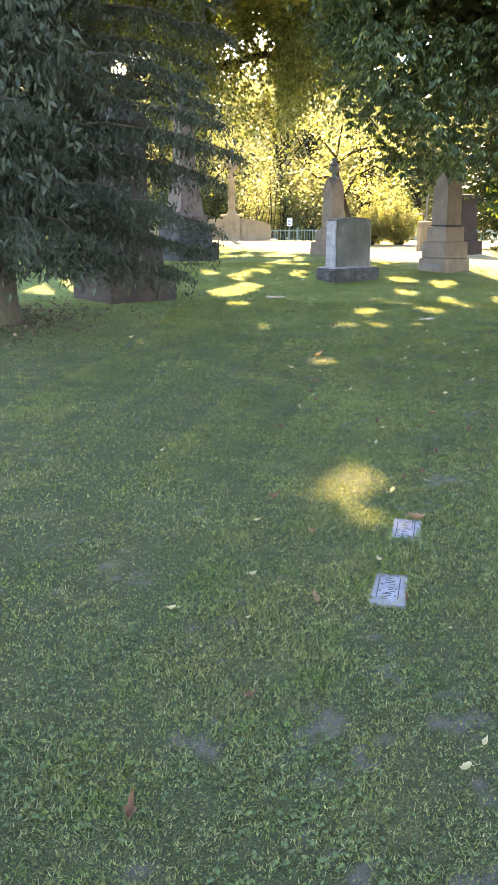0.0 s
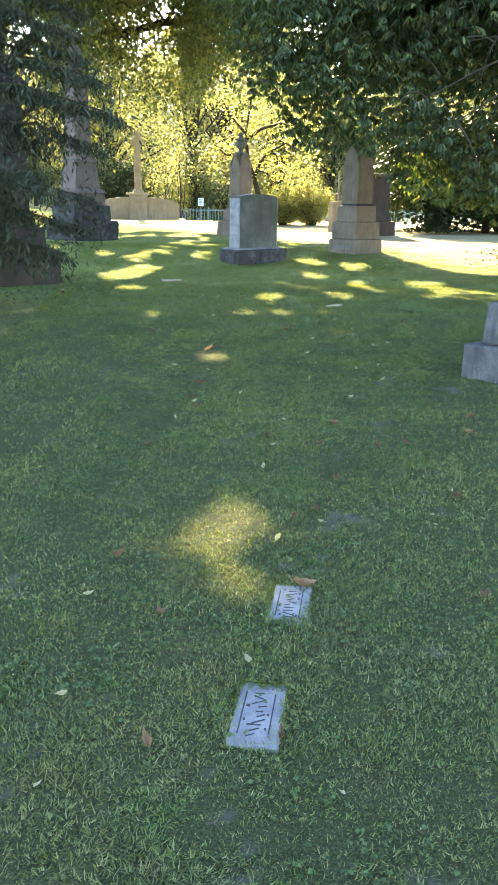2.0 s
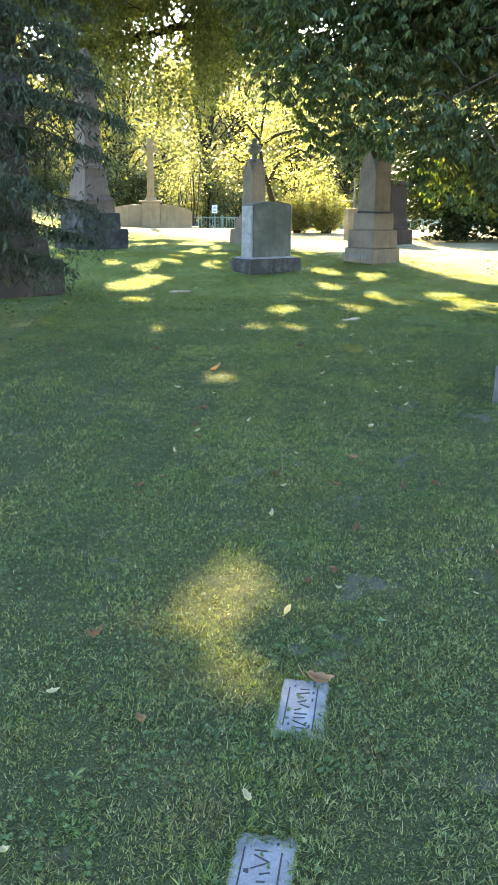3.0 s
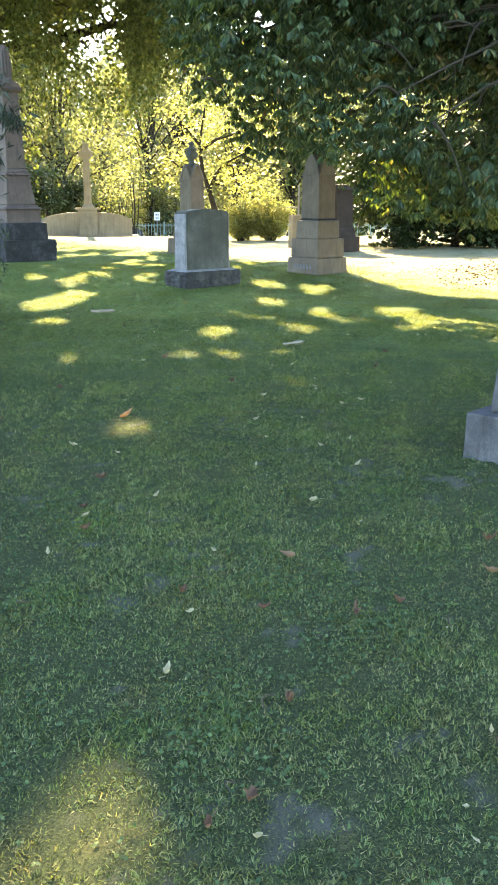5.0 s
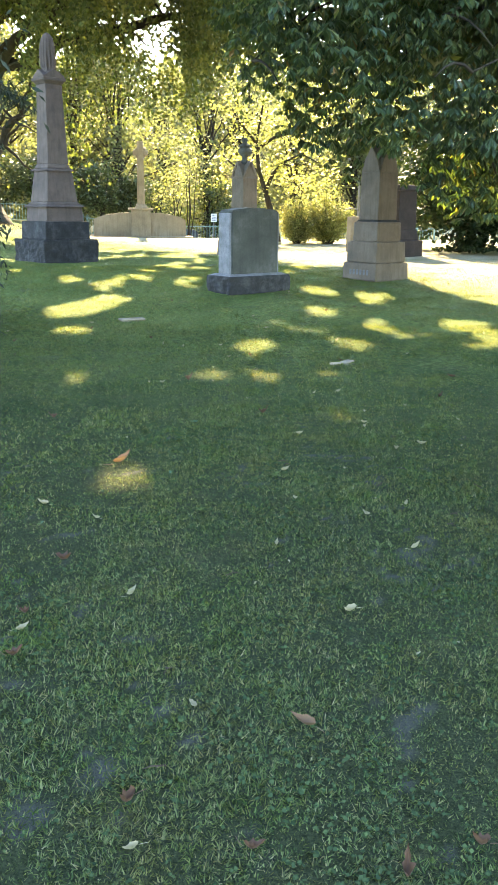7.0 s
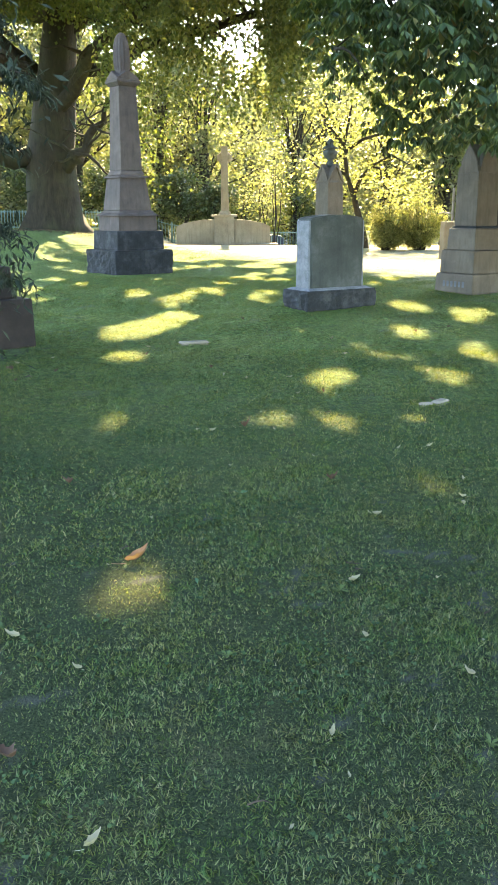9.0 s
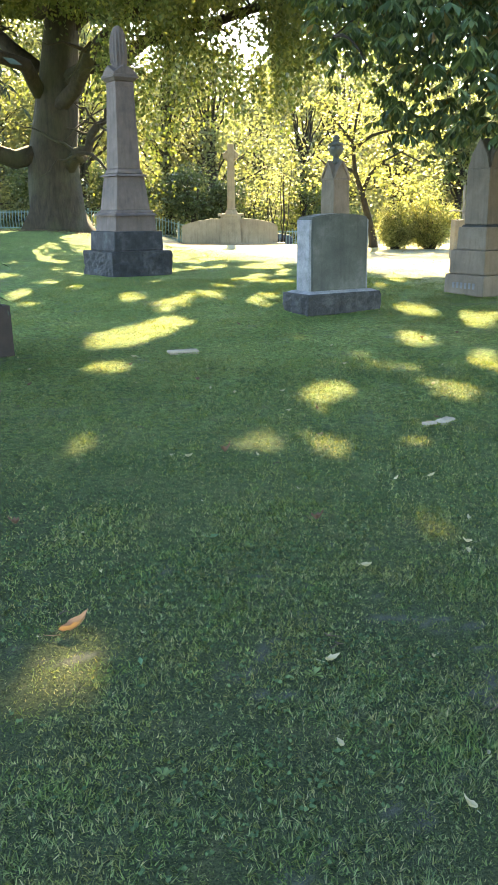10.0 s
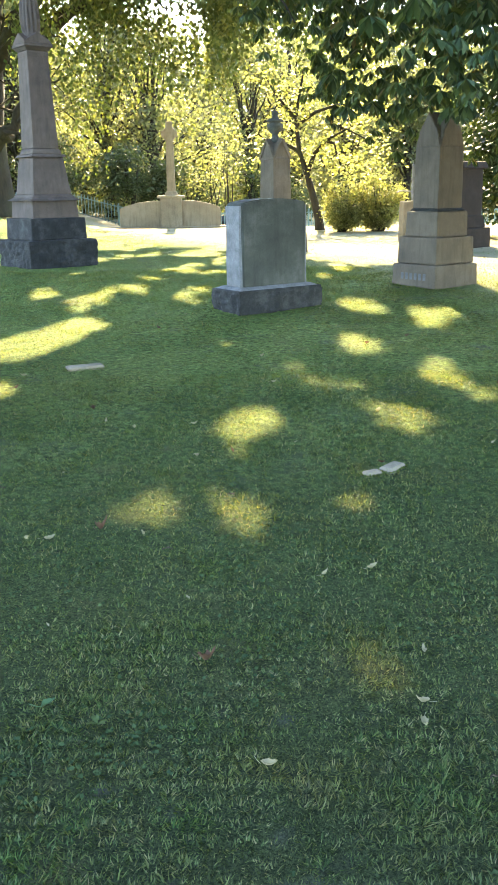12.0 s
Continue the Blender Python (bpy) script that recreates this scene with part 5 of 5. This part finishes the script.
for k, x in enumerate((-2.7, -0.4, 0.5, 1.1, -1.8)):
    sapling(x, 45.8 + 0.5 * (k % 3), 3.0 + 0.35 * (k % 4), 250 + k)
fence()
sign()
side_arm_post()
road()
car()


# ---- fallen leaves, litter ----
def leaf_mesh(name, length, curl, lobes, seed, stem=True):
    """A dry leaf with a folded, curled blade and a stalk."""
    rng = random.Random(seed)
    bm = bmesh.new()
    n = 9
    rows = []
    for i in range(n + 1):
        u = i / n
        w = length * 0.2 * math.sin(math.pi * u ** 0.8) * (1 + lobes * math.sin(u * 17)) + 0.001
        lift = curl * length * (u - 0.4) ** 2 * 1.6
        tw = curl * 0.9 * (u - 0.5)
        rows.append([bm.verts.new((length * (u - 0.5) + rng.uniform(-0.003, 0.003), s * w * math.cos(tw) * (1 + rng.uniform(-0.22, 0.1) * (abs(s) == 1)), 0.006 + lift + abs(s) ** 1.5 * w * (0.5 + curl) + s * w * math.sin(tw) + rng.uniform(-0.003, 0.003))) for s in (-1, -0.5, 0, 0.5, 1)])
    for p, q in zip(rows, rows[1:]):
        for j in range(4):
            bm.faces.new((p[j], q[j], q[j + 1], p[j + 1]))
    if stem:
        tube(bm, [(-length * 0.5, 0, 0.008, 0.0016), (-length * 0.7, 0.01, 0.012, 0.0014), (-length * 0.95, 0.03, 0.02, 0.0012)], 5)
    me = bpy.data.meshes.new(name)
    bm.to_mesh(me)
    bm.free()
    return me


M_CURL = leaf_mat("tan_curled_leaf", [(0.0, (0.11, 0.06, 0.032)), (1.0, (0.3, 0.18, 0.1))], 0.3, 0.7)
LEAF_KINDS = {"tan": [leaf_mesh("fallen_leaf", 0.12, 0.75, 0.08, 11), leaf_mesh("fallen_leaf", 0.1, 0.95, 0.14, 12)], "pale": [leaf_mesh("fallen_leaf", 0.09, 0.9, 0.05, 1), leaf_mesh("fallen_leaf", 0.05, 0.4, 0.0, 2, False), leaf_mesh("fallen_leaf", 0.12, 0.8, 0.12, 3)],
              "rust": [leaf_mesh("fallen_leaf", 0.1, 1.5, 0.32, 4), leaf_mesh("fallen_leaf", 0.14, 0.75, 0.35, 5), leaf_mesh("fallen_leaf", 0.08, 1.2, 0.28, 6)], "gold": [leaf_mesh("fallen_leaf", 0.1, 0.35, 0.0, 8)], "green": [leaf_mesh("fallen_leaf", 0.07, 0.3, 0.0, 7)]}
LEAF_LOOK = {"tan": (M_CURL, "tightly curled tan dry leaf lying on the grass"), "gold": (M_GOLD, "smooth yellow leaf lying flat on the grass"), "pale": (M_DRY, "curled pale dry leaf lying on the grass"), "rust": (M_RUST, "curled rusty brown leaf lying on the grass"), "green": (M_FRESH, "fresh green leaf fallen on the grass")}
for kind, meshes in LEAF_KINDS.items():
    for me in meshes:
        me.materials.append(LEAF_LOOK[kind][0])
        me.shade_smooth()


def fallen_leaf(kind, x, y, rng, scale=0.52, lift=0.012):
    ob = new("fallen_leaf", rng.choice(LEAF_KINDS[kind]))
    ob.matrix_basis = pose(x, y, gz(x, y) + lift, rng.uniform(-12, 12), rng.uniform(-12, 12), rng.uniform(0, 360)) @ Matrix.Scale(scale, 4)
    return tagged(ob, LEAF_LOOK[kind][1], "leaf", "fallen leaves on the lawn")


RUST = [(0.95, 6.32), (1.24, 6.14), (1.76, 6.13), (1.57, 6.05), (0.55, 7.02), (1.1, 11.3), (0.21, 10.13), (0.6, 7.79), (1.6, 10.21), (0.71, 13.46), (0.14, 4.62), (1.54, 4.17), (0.66, 3.36),
        (0.23, 6.16), (1.78, 5.21), (1.23, 5.53), (1.05, 5.11), (0.94, 5.03), (2.34, 6.68), (0.53, 7.32), (-0.33, 2.05), (0.0, 2.65)]
PALE_START = [(0.61, 4.8), (1.11, 5.56), (0.02, 3.63), (0.0, 3.22), (0.6, 3.77), (0.79, 3.12), (1.57, 4.89), (0.04, 4.3), (1.87, 5.92), (0.87, 5.76), (1.59, 5.01), (1.78, 5.3), (1.05, 4.98), (0.4, 6.78), (-0.32, 3.31), (0.73, 2.37), (0.64, 2.25), (-0.57, 5.56)]
PALE_MIDDLE = [(0.97, 6.17), (1.47, 7.93), (1.5, 7.75), (1.61, 8.49), (1.61, 8.94), (1.91, 8.25), (2.0, 8.46), (2.13, 8.37), (2.05, 7.87), (1.99, 7.06), (1.84, 7.0), (0.89, 7.49), (1.35, 7.55), (0.54, 7.21), (1.11, 6.74), (0.68, 8.24), (0.41, 8.45), (1.67, 7.32)]
PALE_END = [(0.55, 10.02), (1.78, 9.7), (1.94, 8.99), (2.25, 8.98), (2.71, 9.4), (2.31, 9.37), (3.14, 12.52), (2.22, 10.88), (1.04, 12.99), (0.22, 13.32), (1.51, 10.64), (2.03, 10.83), (0.79, 11.22), (0.89, 11.21), (0.84, 13.16), (1.46, 12.37), (2.02, 12.59), (1.04, 10.47)]
rl = random.Random(9)
for x, y in PALE_START + PALE_MIDDLE + PALE_END:
    fallen_leaf("pale", x, y, rl, rl.uniform(0.36, 0.54))
fallen_leaf("tan", 0.87, 4.3, rl, 0.9, 0.014)
for x, y in ((1.42, 6.64), (0.32, 4.13), (0.28, 3.37), (2.22, 6.36)):
    fallen_leaf("tan", x, y, rl, 0.62)
fallen_leaf("tan", 0.74, 9.12, rl, 0.95, 0.01)
for x, y in RUST:
    fallen_leaf("rust", x, y, rl, rl.uniform(0.55, 0.72), 0.016)
for x, y, size in ((1.14, 9.99, 0.85), (1.16, 4.7, 0.5), (1.0, 8.9, 0.5), (0.45, 8.2, 0.5)):
    fallen_leaf("green", x, y, rl, size)
fallen_leaf("gold", 0.83, 4.82, rl, 0.6)
for k in range(80):
    y = rl.uniform(8.5, 18)
    x = 0.1 + 0.16 * y + rl.uniform(-1, 1) * (0.7 + 0.3 * y)
    fallen_leaf("pale" if rl.random() < 0.72 else "rust", x, y, rl, rl.uniform(0.25, 0.55), 0.014)


def twig(x, y, rng):
    """A short bent dry twig with one side shoot."""
    bm = bmesh.new()
    ln, b = rng.uniform(0.035, 0.075), rng.uniform(-0.022, 0.022)
    tube(bm, [(-ln / 2, 0, 0.004, 0.0028), (-ln * 0.15, b, 0.012, 0.0024), (ln * 0.2, b * 0.8, 0.016, 0.002), (ln / 2, -b * 0.4, 0.01, 0.0012)], 5)
    tube(bm, [(-ln * 0.1, b, 0.012, 0.0018), (ln * 0.05, b + 0.018, 0.02, 0.001)], 4)
    ob = part("fallen_twig", bm, M_LITTER, None, soft=True)
    ob.matrix_basis = pose(x, y, gz(x, y) + 0.008, 0, 0, rng.uniform(0, 360))
    return tagged(ob, "short dry bent twig lying on the grass", "twig", "fallen twigs on the lawn")


for x, y in ((0.60, 4.75), (1.17, 5.56), (1.62, 9.11), (2.07, 8.70), (2.24, 8.97), (2.32, 8.23), (2.27, 8.10), (1.27, 7.63), (1.62, 9.04), (0.67, 9.23)):
    twig(x, y, rl)
for k in range(22):
    y = rl.uniform(2, 13)
    twig(0.2 + 0.15 * y + rl.uniform(-1, 1) * (0.5 + 0.16 * y), y, rl)


def weed(x, y, seed):
    """A flat rosette of broad leaves in the turf."""
    rng = np.random.default_rng(seed)
    t = thing("weed_rosette", x, y, 0, "small green weed rosette growing in the lawn", "weed", "weeds in the lawn", sink=0)
    for k in range(8):
        a = 2 * math.pi * k / 8 + rng.normal(0, 0.2)
        v, f = scatter(np.array([(0.0, 0.0, 0.012)]), [rng.uniform(0.02, 0.042)], np.array([np.array(Euler((0, -rng.uniform(0.2, 0.7), a)).to_matrix())]), BROAD_V * (1, 0.8, 1), BROAD_F)
        finish("leaf", fast_mesh("leaf", v, f), M_GRASS, t, soft=False)


for k, (x, y) in enumerate(((1.55, 8.85), (2.2, 8.6), (1.9, 7.9), (0.55, 6.7), (1.95, 6.1), (1.15, 8.35), (0.15, 3.9), (1.3, 9.9))):
    weed(x, y, 300 + k)


def litter():
    """Brown leaf litter on bare soil under the trees."""
    rng = np.random.default_rng(77)
    n = 2600
    p = np.concatenate([np.column_stack([rng.normal(8.2, 0.9, n), rng.normal(18.3, 1.3, n)]), np.column_stack([rng.normal(-3.4, 0.9, 2600), rng.normal(11.9, 1.2, 2600)]), np.column_stack([rng.normal(-6.0, 1.5, 1600), rng.normal(34.6, 0.8, 1600)])])
    at = np.column_stack([p, height(p[:, 0], p[:, 1]) + rng.uniform(0.01, 0.04, len(p))])
    v, f = scatter(at, rng.uniform(0.025, 0.06, len(at)), turns(len(at), rng, 0.3), LEAF_V * (1, 1.4, 1))
    tagged(finish("leaf_litter", fast_mesh("leaf_litter", v, f), M_LITTER, soft=False), "brown leaf litter scattered under the trees", "leaf litter", kind="stuff")


def far_woods():
    """Woods on the slope far behind the trees, haze put into the leaf colour."""
    rng = np.random.default_rng(88)
    n = 42000
    x = rng.uniform(-75, 80, n)
    y = rng.uniform(100, 125, n)
    top = 17 + 3.0 * np.sin(x * 0.21) + 2.5 * np.sin(x * 0.53 + 1)
    p = np.column_stack([x, y, -0.6 + top * rng.uniform(0, 1, n)])
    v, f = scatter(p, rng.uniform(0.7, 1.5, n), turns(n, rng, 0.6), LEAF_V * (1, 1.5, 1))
    tagged(finish("far_woods", fast_mesh("far_woods", v, f), M_FAR, soft=False), "sunlit woods on the far slope, haze put into the leaf colour", "woods", kind="stuff")


litter()
far_woods()
clover()
grass()
